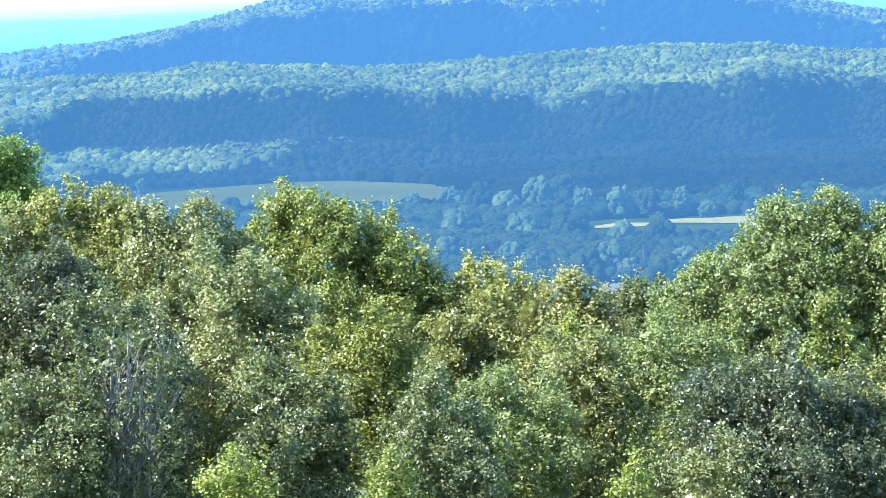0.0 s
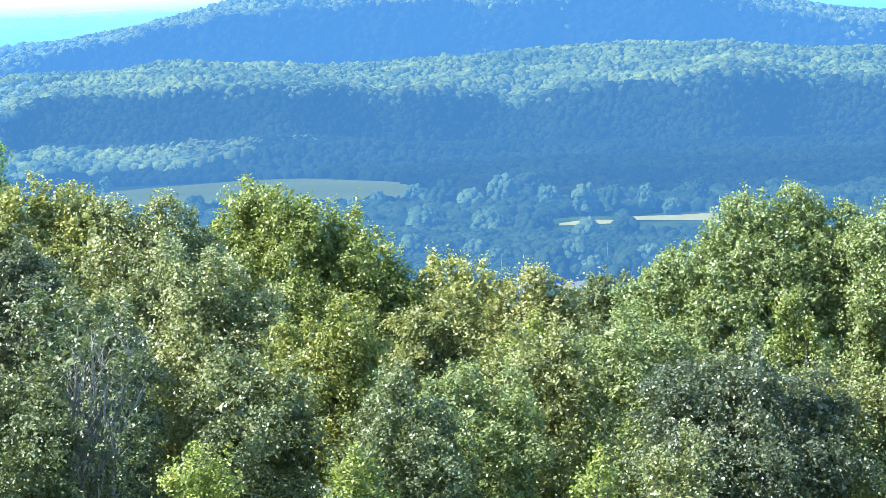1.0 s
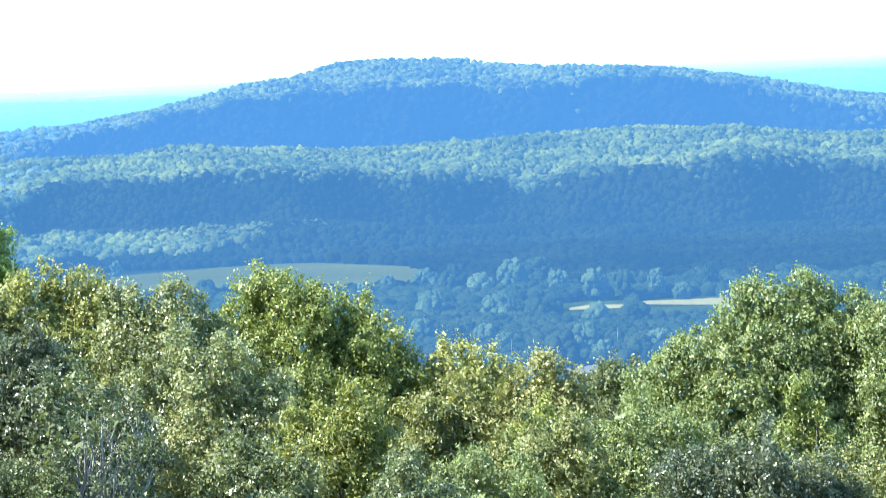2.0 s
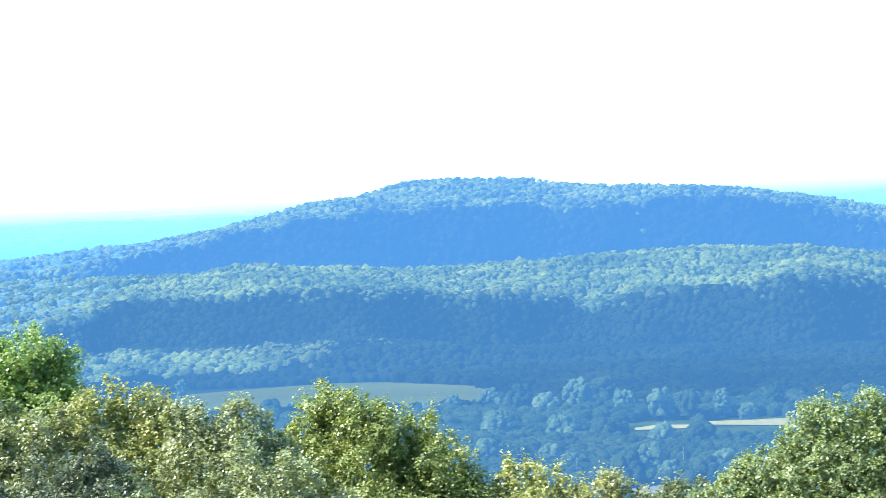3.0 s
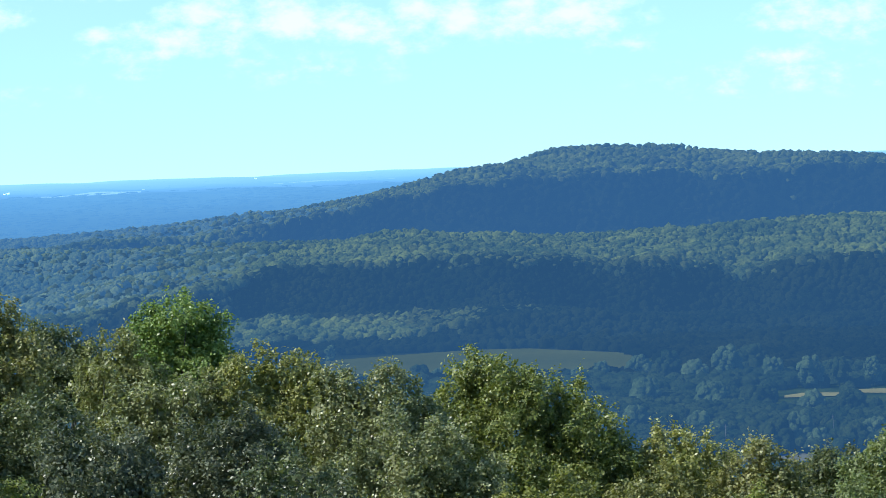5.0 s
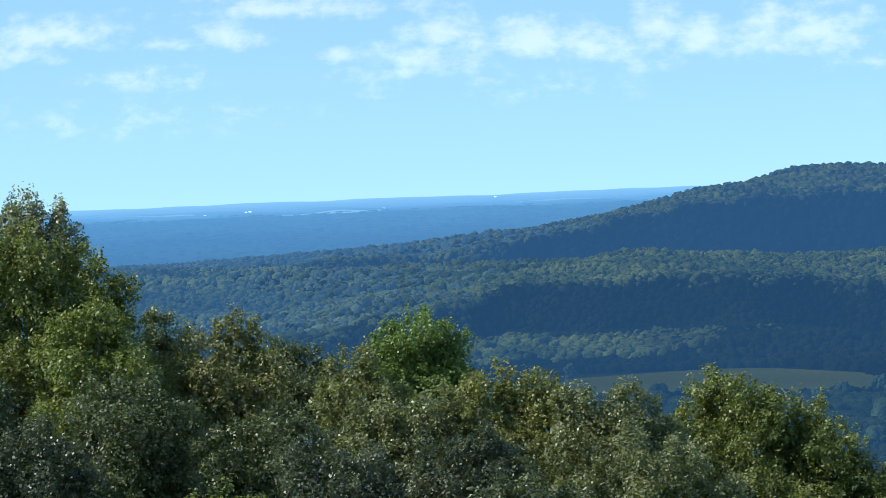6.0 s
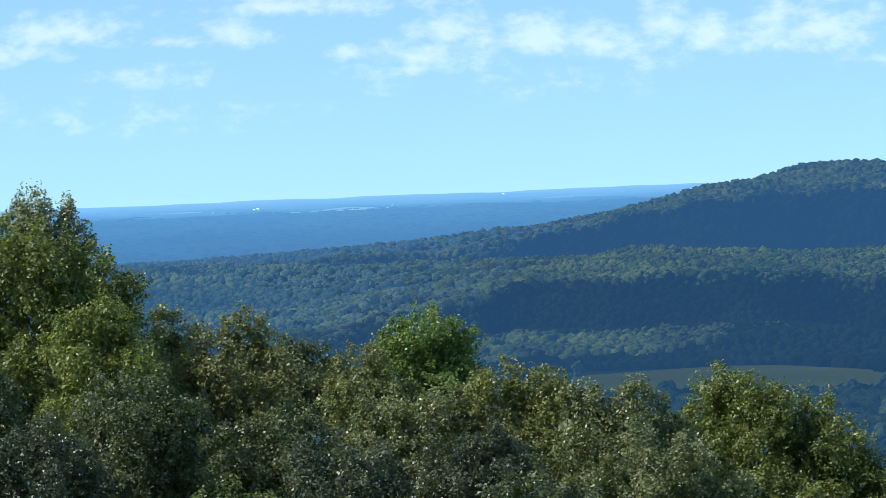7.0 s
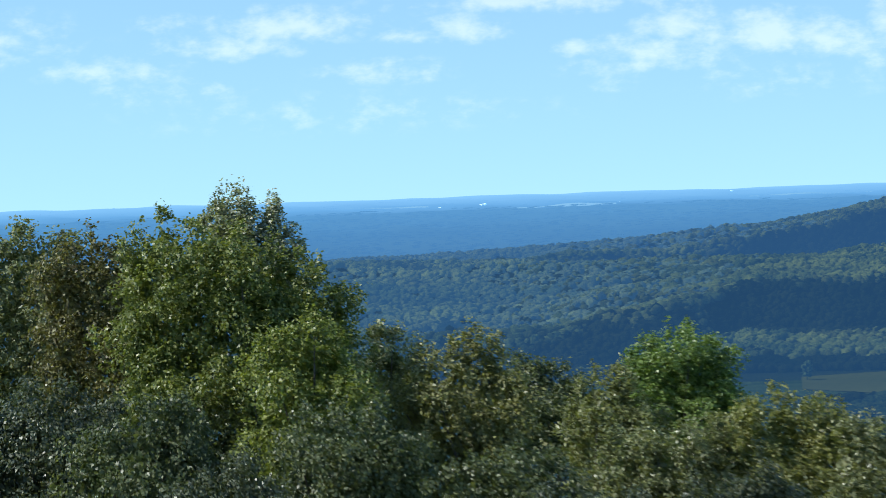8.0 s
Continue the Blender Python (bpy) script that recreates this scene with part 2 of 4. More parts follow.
def knoll_low_el(az):
    return line(az, (-20, -3.3), (-8.6, -3.2), (-7.5, -2.98), (-6, -2.95), (-4, -2.78), (-2.5, -2.70), (-1.3, -2.75), (1.5, -2.95), (10, -3.05)) + rough(az, .03, 5)


def bend(az):
    """How far the foot of the ridge swings towards and from the lookout, in metres."""
    return 5.0 * np.sin(az * 0.9 + 1) + 2.0 * np.sin(az * 2.3)


CROWN = 4.2      # how far the canopy stands over the land


def land(az, d):
    """Height of the land at an azimuth (degrees) and a distance from the lookout."""
    def tan(e):
        return np.tan(np.radians(e))
    front = np.clip(1 - (np.abs(az + 6) - 24) / 20, 0, 1)
    wob = bend(az)
    kl, kt, rl, rt, ht = knoll_low_el(az), knoll_top_el(az), ridge_low_el(az), ridge_top_el(az), hill_el(az)
    d1 = 1590 + wob
    d2 = 1730 + wob * 3
    d3 = d2 + 20
    hs = np.minimum(ht - 0.22, -0.25) + rough(az, .035, 6)
    hs = np.maximum(hs, -1.25)
    knots = [(0, -1.7), (14, -2.4), (60, -15), (100, -25), (150, -34), (300, -56), (700, -84), (950, -91.5), (1575, -91.5),
             (d1, d1 * tan(kl) - CROWN), (d2, d2 * tan(kt) - CROWN), (d3, d3 * tan(rl) - CROWN), (2300, 2300 * tan(rt) - CROWN),
             (2400, -82 + 0 * az), (2790, -86 + 0 * az), (2810, 2810 * tan(hs) - CROWN), (3250, 3250 * tan(ht) - CROWN),
             (3380, np.minimum(-68, 3250 * tan(ht) - 30)), (3480, 3480 * tan(-1.12) + 0 * az), (3800, 3800 * tan(-.66)), (4230, 4230 * tan(-.27)), (4300, 4300 * tan(-.25)), (4650, 4650 * tan(-.09)), (4850, 4850 * tan(.005)), (4990, -20)]
    ds = [np.broadcast_to(np.asarray(k[0], float), az.shape) for k in knots]
    zs = [np.broadcast_to(np.asarray(k[1], float), az.shape) for k in knots]
    z = np.full(np.broadcast(az, d).shape, -20.0)
    for k in range(len(knots) - 1):
        f = (d - ds[k]) / (ds[k + 1] - ds[k])
        inside = (f >= 0) & (f <= 1)
        z = np.where(inside, zs[k] + (zs[k + 1] - zs[k]) * f, z)
    quiet = np.interp(d, [0, 14, 60, 100, 150, 300, 700, 950, 1575, 4800, 4990], [-1.7, -2.4, -15, -25, -34, -56, -84, -91.5, -91.5, -5, -20])
    a = np.radians(az)
    x, y = np.sin(a) * d, np.cos(a) * d
    swell = np.sin(x / 47 + 2 * np.sin(y / 90)) * np.sin(y / 38 + 1.5 * np.sin(x / 70)) + .6 * np.sin(x / 19 + y / 31) * np.sin(y / 17 - x / 40)
    z = z + swell * np.interp(d, [1600, 1700, 2250, 2300, 2840, 3000, 3200, 3250, 3600, 4000, 4600], [0, 1.5, 4.2, .6, .6, 3.5, 2, .5, 1, 3, 1.2])
    return z * front + quiet * (1 - front)


def place(az, d):
    a = np.radians(az)
    return np.stack([np.sin(a) * d, np.cos(a) * d, land(az, d)], -1)


def mesh_from(name, verts, faces, mat, smooth=False):
    """A mesh from arrays of corners and of faces (all with equally many corners)."""
    me = bpy.data.meshes.new(name)
    n, k = faces.shape
    me.vertices.add(len(verts))
    me.vertices.foreach_set("co", np.ascontiguousarray(verts, np.float32).ravel())
    me.loops.add(n * k)
    me.loops.foreach_set("vertex_index", np.ascontiguousarray(faces, np.int32).ravel())
    me.polygons.add(n)
    me.polygons.foreach_set("loop_start", np.arange(0, n * k, k, dtype=np.int32))
    me.polygons.foreach_set("use_smooth", np.full(n, smooth))
    me.update(calc_edges=True)
    me.materials.append(mat)
    return me


def part(name, me, parent, label=""):
    ob = new(name, me)
    ob.parent = parent
    if label:
        tagged(ob, label)
    return ob


def grid_faces(rows, cols, wrap=False):
    r, c = np.meshgrid(np.arange(rows - 1), np.arange(cols if wrap else cols - 1), indexing="ij")
    r, c = r.ravel(), c.ravel()
    c2 = (c + 1) % cols
    return np.stack([r * cols + c, r * cols + c2, (r + 1) * cols + c2, (r + 1) * cols + c], 1)


g_az = np.concatenate([np.arange(-30, 18, 0.25), np.arange(18, 330, 4.0)])
g_d = np.concatenate([[1.5, 6, 14, 25, 40, 60, 80, 100, 125, 150, 200, 300, 450, 700, 950, 1100, 1250, 1400, 1500, 1575], np.arange(1580, 1840, 4), np.arange(1830, 2300, 45),
                      np.arange(2300, 2420, 20), [2500, 2600, 2740], np.arange(2778, 2830, 4), np.arange(2850, 3260, 50), np.arange(3270, 3520, 30), np.arange(3600, 4990, 90), [4990]])
AZ, DD = np.meshgrid(g_az, g_d)
gv = np.stack([np.sin(np.radians(AZ)) * DD, np.cos(np.radians(AZ)) * DD, land(AZ, DD)], -1).reshape(-1, 3)

gm, gt, gb, go = material("ground_cover")
n1, n2 = noise_node(gt, 0.02, 5), noise_node(gt, 1.5, 6)
gt.links.new(ramp(gt, maths(gt, "MULTIPLY_ADD", n2, 0.5, maths(gt, "MULTIPLY", n1, 0.5)), (0.3, (.035, .05, .018)), (0.55, (.07, .085, .028)), (0.75, (.12, .11, .05))), gb.inputs["Base Color"])
gb.inputs["Roughness"].default_value = 0.95
bump(gt, gb, n2, 0.6, 0.1)
ground_faces = grid_faces(len(g_d), len(g_az), True)[:, ::-1]
ground = new("ground", mesh_from("ground", gv, ground_faces, gm, True))
me = ground.data
# land below the woods: shade under the trees painted in, with haze
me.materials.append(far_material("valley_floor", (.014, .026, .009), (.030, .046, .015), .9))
me.materials.append(RIDGE_SHADE)
me.materials.append(HILL_SHADE)
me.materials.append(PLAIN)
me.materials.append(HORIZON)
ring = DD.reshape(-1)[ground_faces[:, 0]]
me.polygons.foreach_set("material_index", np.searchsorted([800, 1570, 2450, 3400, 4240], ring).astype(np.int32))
cap = bmesh.new()
cap.from_mesh(me)
cap.verts.ensure_lookup_table()
rim = [cap.verts[c] for c in range(len(g_az))]
centre = cap.verts.new((0, 0, -1.7))
for c in range(len(g_az)):
    cap.faces.new((centre, rim[(c + 1) % len(g_az)], rim[c]))
bmesh.ops.recalc_face_normals(cap, faces=cap.faces)
cap.to_mesh(me)
cap.free()
tagged(ground, "wooded hillside falling to a flat farm valley and blue ridges", "ground", kind="structure")

# ---- far woods ----


def frustum(path, radii, sides=6):
    """A tapered, bent limb along a path: corners and quads."""
    path = np.asarray(path, float)
    dirs = np.gradient(path, axis=0)
    dirs /= np.linalg.norm(dirs, axis=1)[:, None] + 1e-9
    ref = np.where(np.abs(dirs[:, 2:3]) > 0.9, np.array([[1.0, 0, 0]]), np.array([[0, 0, 1.0]]))
    u = np.cross(dirs, ref)
    u /= np.linalg.norm(u, axis=1)[:, None] + 1e-9
    v = np.cross(dirs, u)
    ang = np.arange(sides) * 2 * math.pi / sides
    pts = path[:, None] + np.asarray(radii)[:, None, None] * (np.cos(ang)[None, :, None] * u[:, None] + np.sin(ang)[None, :, None] * v[:, None])
    return pts.reshape(-1, 3), grid_faces(len(path), sides, True)


def blob(rough, seed):
    """One rounded, lumpy crown of unit radius without its hidden underside: corners and triangles."""
    bm = bmesh.new()
    bmesh.ops.create_icosphere(bm, subdivisions=1, radius=1.0)
    off = Vector((seed * 3.1, seed * 1.7, seed * 0.9))
    for v in bm.verts:
        n = noise.noise(v.co * 1.6 + off) * rough + noise.noise(v.co * 3.7 + off) * rough * 0.8
        v.co *= 1.0 + n
        v.co.z *= 0.95 if v.co.z > 0 else 1.6
    bmesh.ops.delete(bm, geom=[f for f in bm.faces if f.calc_center_median().z < -.75], context="FACES")
    for v in bm.verts:
        v.co.z = max(v.co.z, -1.1)
    bm.verts.index_update()
    vs = np.array([v.co[:] for v in bm.verts])
    fs = np.array([[v.index for v in f.verts] for f in bm.faces])
    bm.free()
    return vs, fs


BLOBS = [blob(0.72, s) for s in range(10)]


def woods(name, az, d, size, mat, label, flat_=1.0):
    """Many crowns standing on the land, as one thing that nobody could count."""
    base = place(az, d)
    pick = rng.integers(0, 10, len(az))
    vs, fs, count = [], [], 0
    for k in range(10):
        sel = np.nonzero(pick == k)[0]
        if not len(sel):
            continue
        bv, bf = BLOBS[k]
        turn = rng.uniform(0, 6.283, len(sel))
        c, s = np.cos(turn)[:, None], np.sin(turn)[:, None]
        r = size[sel][:, None]
        tall = rng.uniform(0.60, 1.05, len(sel))[:, None] * flat_
        lift = rng.normal(0, 0.15, len(sel))[:, None] * r * flat_
        x = (bv[None, :, 0] * c - bv[None, :, 1] * s) * r + base[sel, 0][:, None]
        y = (bv[None, :, 0] * s + bv[None, :, 1] * c) * r + base[sel, 1][:, None]
        z = bv[None, :, 2] * r * tall + base[sel, 2][:, None] + CROWN - r * tall * 0.95 + lift
        vs.append(np.stack([x, y, z], -1).reshape(-1, 3))
        fs.append((bf[None] + (np.arange(len(sel)) * len(bv))[:, None, None] + count).reshape(-1, 3))
        count += len(sel) * len(bv)
    ob = new(name, mesh_from(name, np.concatenate(vs), np.concatenate(fs), mat, True))
    return tagged(ob, label, "woods", kind="stuff")


def scatter(a0, a1, d0, d1, spacing):
    """Uneven spread over a sector, evenly dense on the land."""
    n = int(radians(a1 - a0) * (d1 * d1 - d0 * d0) / 2 / spacing ** 2)
    return rng.uniform(a0, a1, n), np.sqrt(rng.uniform(d0 * d0, d1 * d1, n))


def blend(name, az, d, size, shade_share, mats, labels):
    """Woods whose shaded and lit colours mingle: share of painted shade from 0 to 1, with half-shaded growth where they
    meet.
    """
    u = shade_share + rng.normal(0, .16, len(az)) + .22 * np.sin(az * 3.1 + d * .021) * np.sin(az * 1.7 - d * .013)
    u += .26 * np.sin(d / 24 + 2.2 * np.sin(az * .8) + az * .5) * np.interp(az, [-8.5, -5], [1, .25])
    for keep, mat, label in ((u > .66, mats[0], labels[0]), ((u <= .66) & (u > .33), mats[1], labels[1]), (u <= .33, mats[2], labels[2])):
        if keep.sum():
            woods(name, az[keep], d[keep], size[keep], mat, label)


# wood behind the field, the bluff over it and the ridge's top
A0, A1 = -21.5, 8.5
RIDGES, WESTS, HILLS = (RIDGE_SHADE, RIDGE_HALF_SHADE, RIDGE), (WEST_SHADE, WEST_HALF_SHADE, WEST), (HILL_SHADE, HILL_HALF_SHADE, HILL)
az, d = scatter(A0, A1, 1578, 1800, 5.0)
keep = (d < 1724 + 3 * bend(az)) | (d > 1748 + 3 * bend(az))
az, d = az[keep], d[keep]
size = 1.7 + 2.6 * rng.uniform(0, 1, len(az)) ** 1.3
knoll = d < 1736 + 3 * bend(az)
# painted shade grows towards the foot of the knoll and to the right
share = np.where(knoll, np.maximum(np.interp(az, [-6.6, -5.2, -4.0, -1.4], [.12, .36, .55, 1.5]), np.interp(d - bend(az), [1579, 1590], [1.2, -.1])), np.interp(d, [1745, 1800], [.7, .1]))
blend("ridge_woods", az, d, size, share, RIDGES, ("wood edge in painted shade above the hay field", "half-shaded green woods on a low hazy rise", "dense green broadleaf woods on a hazy slope over the valley"))
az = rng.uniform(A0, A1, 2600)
woods("ridge_woods", az, 1566 + rng.uniform(0, 20, 2600), rng.uniform(1.6, 3.8, 2600), RIDGE_SHADE, "edge of a wood in painted shade behind the hay field")
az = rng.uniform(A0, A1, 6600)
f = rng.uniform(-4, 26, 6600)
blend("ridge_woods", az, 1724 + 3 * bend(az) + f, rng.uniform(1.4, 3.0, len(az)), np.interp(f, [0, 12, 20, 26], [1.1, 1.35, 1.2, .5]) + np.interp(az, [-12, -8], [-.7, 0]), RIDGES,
      ("woods in painted shade on the steep face of a ridge", "half-shaded woods on the steep face of a ridge", "green treetops at the edge of a ridge"))
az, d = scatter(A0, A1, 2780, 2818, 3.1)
# painted shade on the face, thinned to a sunlit patch near azimuth 7.6
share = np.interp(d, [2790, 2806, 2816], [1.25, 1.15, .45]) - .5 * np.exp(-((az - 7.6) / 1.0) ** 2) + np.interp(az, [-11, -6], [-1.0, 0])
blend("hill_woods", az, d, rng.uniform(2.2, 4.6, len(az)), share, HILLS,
      ("hazy woods in painted shade on the steep face of a hill", "hazy half-shaded woods on a hill's face", "woods painted as sunlit on a hill's face"))
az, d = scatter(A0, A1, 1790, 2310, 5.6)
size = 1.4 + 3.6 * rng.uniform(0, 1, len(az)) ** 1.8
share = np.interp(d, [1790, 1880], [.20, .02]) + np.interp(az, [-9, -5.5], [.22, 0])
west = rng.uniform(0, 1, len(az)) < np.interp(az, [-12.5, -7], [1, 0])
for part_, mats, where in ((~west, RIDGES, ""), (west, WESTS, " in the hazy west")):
    blend("ridge_woods", az[part_], d[part_], size[part_], share[part_], mats, ("patches of painted shade among broadleaf woods on a ridge" + where,
          "half-shaded green woods along a ridge" + where, "sunlit green treetops along a long wooded ridge" + where))
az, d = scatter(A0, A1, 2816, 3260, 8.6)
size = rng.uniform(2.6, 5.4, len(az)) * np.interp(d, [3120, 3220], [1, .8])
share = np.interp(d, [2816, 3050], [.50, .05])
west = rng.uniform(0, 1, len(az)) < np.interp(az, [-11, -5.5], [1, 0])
for part_, mats, where in ((~west, HILLS, ""), (west, (HILL_WEST_SHADE, HILL_WEST, HILL_WEST), " in the hazy west")):
    blend("hill_woods", az[part_], d[part_], size[part_], share[part_], mats, ("woods in painted shade scattered over a hazy hill" + where,
          "hazy half-shaded woods on a long hill" + where, "hazy blue-green woods covering a long flat-topped hill" + where))
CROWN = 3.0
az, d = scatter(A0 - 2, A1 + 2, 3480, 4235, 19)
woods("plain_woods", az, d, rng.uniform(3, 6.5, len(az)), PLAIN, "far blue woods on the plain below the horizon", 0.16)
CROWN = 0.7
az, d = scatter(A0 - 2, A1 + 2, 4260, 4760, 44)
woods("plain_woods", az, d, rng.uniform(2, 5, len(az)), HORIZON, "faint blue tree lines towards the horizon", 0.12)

# ---- the farm valley ----
FLOOR = -91.5


def out_to(el, z=FLOOR):
    """Distance at which the valley floor lies at an elevation below the lookout."""
    return z / math.tan(radians(el))


def strip(name, az, near, far, mat, label, lift=0.35):
    """A field on the valley floor between two lines of elevation along an azimuth range."""
    rows = 7
    az = np.asarray(az, float)
    cols = len(az)
    d0 = FLOOR / np.tan(np.radians(np.asarray(near, float)))
    d1 = FLOOR / np.tan(np.radians(np.asarray(far, float)))
    t = np.linspace(0, 1, rows)[:, None]
    dd = d0[None] * (1 - t) + d1[None] * t
    a = np.radians(az)[None] + 0 * t
    v = np.stack([np.sin(a) * dd, np.cos(a) * dd, np.full(dd.shape, FLOOR + lift)], -1).reshape(-1, 3)
    return tagged(new(name, mesh_from(name, v, grid_faces(rows, cols)[:, ::-1], mat, True)), label, "field", kind="structure")


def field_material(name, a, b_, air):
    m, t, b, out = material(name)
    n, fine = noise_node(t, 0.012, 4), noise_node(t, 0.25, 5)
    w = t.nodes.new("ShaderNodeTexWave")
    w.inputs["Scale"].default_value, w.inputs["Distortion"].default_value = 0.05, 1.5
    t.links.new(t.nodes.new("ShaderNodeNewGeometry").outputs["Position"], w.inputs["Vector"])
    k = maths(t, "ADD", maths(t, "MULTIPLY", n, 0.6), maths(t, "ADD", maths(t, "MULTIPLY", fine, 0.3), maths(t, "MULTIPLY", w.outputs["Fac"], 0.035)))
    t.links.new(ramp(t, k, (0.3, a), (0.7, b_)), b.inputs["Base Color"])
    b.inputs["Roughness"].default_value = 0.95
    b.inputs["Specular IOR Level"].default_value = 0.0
    # haze painted over the field as a blue emission
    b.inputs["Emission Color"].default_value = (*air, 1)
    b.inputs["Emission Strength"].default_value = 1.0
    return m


# emission colour that stands for the valley's haze
HAZE_GLOW = (.008, .035, .102)
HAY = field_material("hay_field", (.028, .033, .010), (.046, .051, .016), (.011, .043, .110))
STRAW = field_material("straw_field", (.095, .088, .036), (.15, .138, .056), HAZE_GLOW)
GRAVEL = field_material("pale_gravel", (.07, .068, .045), (.115, .11, .075), HAZE_GLOW)
f_az = np.linspace(-6.6, -0.5, 40)
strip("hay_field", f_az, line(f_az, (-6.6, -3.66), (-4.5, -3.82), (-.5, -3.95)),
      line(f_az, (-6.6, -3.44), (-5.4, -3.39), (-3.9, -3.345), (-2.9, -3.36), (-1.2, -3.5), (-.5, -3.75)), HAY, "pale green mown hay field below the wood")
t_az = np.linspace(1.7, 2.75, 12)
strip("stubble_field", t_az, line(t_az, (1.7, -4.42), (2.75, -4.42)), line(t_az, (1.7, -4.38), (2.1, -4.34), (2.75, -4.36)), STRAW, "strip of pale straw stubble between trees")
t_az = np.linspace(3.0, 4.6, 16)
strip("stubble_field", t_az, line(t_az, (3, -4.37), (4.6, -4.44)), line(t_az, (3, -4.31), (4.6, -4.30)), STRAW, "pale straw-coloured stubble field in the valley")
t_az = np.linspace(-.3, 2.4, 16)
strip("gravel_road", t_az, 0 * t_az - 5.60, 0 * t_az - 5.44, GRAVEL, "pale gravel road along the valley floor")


def lumpy(az, d, h, width, mat, label, seed, name="valley_tree"):
    """A tree far down in the valley: stem, and a crown of many lumps."""
    r = np.random.default_rng(5000 + seed)
    base = place(np.array([az]), np.array([float(d)]))[0]
    holder = tagged(new(name), label, "tree", "trees of the valley floor")
    holder.location = base
    v, f = frustum([(0, 0, -.4), (0, 0, h * .3), (r.normal(0, .2), 0, h * .7)], [.28, .22, .1], 6)
    part("trunk", mesh_from("trunk", v, f, VALLEY, True), holder)
    vs, fs, n = [], [], 0
    width, h, m = width * 1.3, h * 1.08, 64
    for k in range(m):
        fz = (k + .5) / m
        rr = width / 2 * np.interp(fz, [0, .3, .7, 1], [.6, 1, .9, .45])
        ang = k * 2.4 + r.uniform(-.4, .4)
        q = rr * r.uniform(.40, 1.0)
        bv, bf = BLOBS[r.integers(0, 10)]
        size = width * r.uniform(.07, .19)
        c = np.array([math.cos(ang) * q, math.sin(ang) * q, h * (.2 + .72 * fz)])
        vs.append(bv * size * np.array([1, 1, .9]) + c)
        fs.append(bf + n)
        n += len(bv)
    part("crown", mesh_from("crown", np.concatenate(vs), np.concatenate(fs), mat, True), holder)
    return holder


# lighter copy of the valley foliage, for trees that stand in sun
VALLEY_LIT = far_material("valley_lit_foliage", (.045, .070, .024), (.085, .118, .045), 1.06, clear=0.56, leafy=.8)
# single trees that stand out: azimuth, elevation of the foot, height, width
FIELD_TREES = [(-6.5, -3.5, 9, 4), (-0.9, -4.0, 10, 8), (-0.35, -4.05, 12, 9), (0.1, -4.1, 9, 8), (0.7, -4.05, 13, 10), (1.15, -4.0, 12, 11), (1.5, -4.1, 9, 7),
    (2.2, -4.25, 12, 8), (2.7, -4.28, 12, 7), (3.3, -4.25, 11, 6), (3.75, -4.3, 6, 6), (4.3, -4.2, 12, 6), (-2.0, -4.05, 7, 5), (-1.6, -4.0, 8, 6),
    (-4.9, -3.9, 7, 7), (-4.5, -3.95, 7, 6), (-0.8, -4.5, 10, 9)]
ROAD_TREES = [(-0.4, -5.15, 9, 7), (0.15, -5.12, 9, 6), (0.5, -5.2, 7, 6), (1.55, -5.42, 10, 8), (1.95, -5.4, 12, 8), (2.3, -5.42, 7, 6), (2.95, -5.35, 7, 8),
    (3.3, -5.3, 8, 7), (0.4, -4.6, 10, 9), (1.2, -4.65, 9, 9), (2.2, -4.8, 9, 8), (-1.0, -5.0, 9, 8), (2.9, -4.8, 9, 8)]
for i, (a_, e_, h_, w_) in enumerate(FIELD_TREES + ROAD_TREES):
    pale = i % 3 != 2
    lumpy(a_, out_to(e_), h_, w_, VALLEY_LIT if pale else VALLEY, "broadleaf tree painted as sunlit in the hazy valley" if pale else "broadleaf tree in painted shade in the hazy valley", i)

# the valley's own woods, between the road and the fields, cloud shade painted into their colours
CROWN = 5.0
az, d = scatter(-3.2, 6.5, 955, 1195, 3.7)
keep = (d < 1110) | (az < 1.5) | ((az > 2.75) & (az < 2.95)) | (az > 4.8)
woods("valley_woods", az[keep], d[keep], rng.uniform(1.1, 3.0, keep.sum()), VALLEY, "green woods in painted shade on the valley floor")
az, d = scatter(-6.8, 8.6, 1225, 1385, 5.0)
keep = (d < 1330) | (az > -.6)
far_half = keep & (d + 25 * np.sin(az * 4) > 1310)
woods("valley_woods", az[keep & ~far_half], d[keep & ~far_half], rng.uniform(2.0, 4.4, (keep & ~far_half).sum()), VALLEY, "green woods in painted shade beside the valley fields")
woods("valley_woods", az[far_half], d[far_half], rng.uniform(2.0, 4.4, far_half.sum()), VALLEY_SHADE, "hazy woods in painted shade behind the valley fields")
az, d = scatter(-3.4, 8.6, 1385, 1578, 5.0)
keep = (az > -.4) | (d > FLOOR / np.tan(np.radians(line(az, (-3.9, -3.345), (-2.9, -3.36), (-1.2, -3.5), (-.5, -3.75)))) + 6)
woods("valley_woods", az[keep], d[keep], rng.uniform(2.0, 4.6, keep.sum()), VALLEY_SHADE, "green woods in painted shade at the foot of the slope")


def paint(name, col, rough=0.7, air=HAZE_GLOW):
    m, t, b, out = material(name)
    n = noise_node(t, 0.6, 5)
    t.links.new(ramp(t, n, (0.3, tuple(c * .82 for c in col)), (0.7, col)), b.inputs["Base Color"])
    b.inputs["Roughness"].default_value = rough
    # blue glow laid over the paint in place of haze
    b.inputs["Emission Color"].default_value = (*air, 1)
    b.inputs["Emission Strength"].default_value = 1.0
    return m


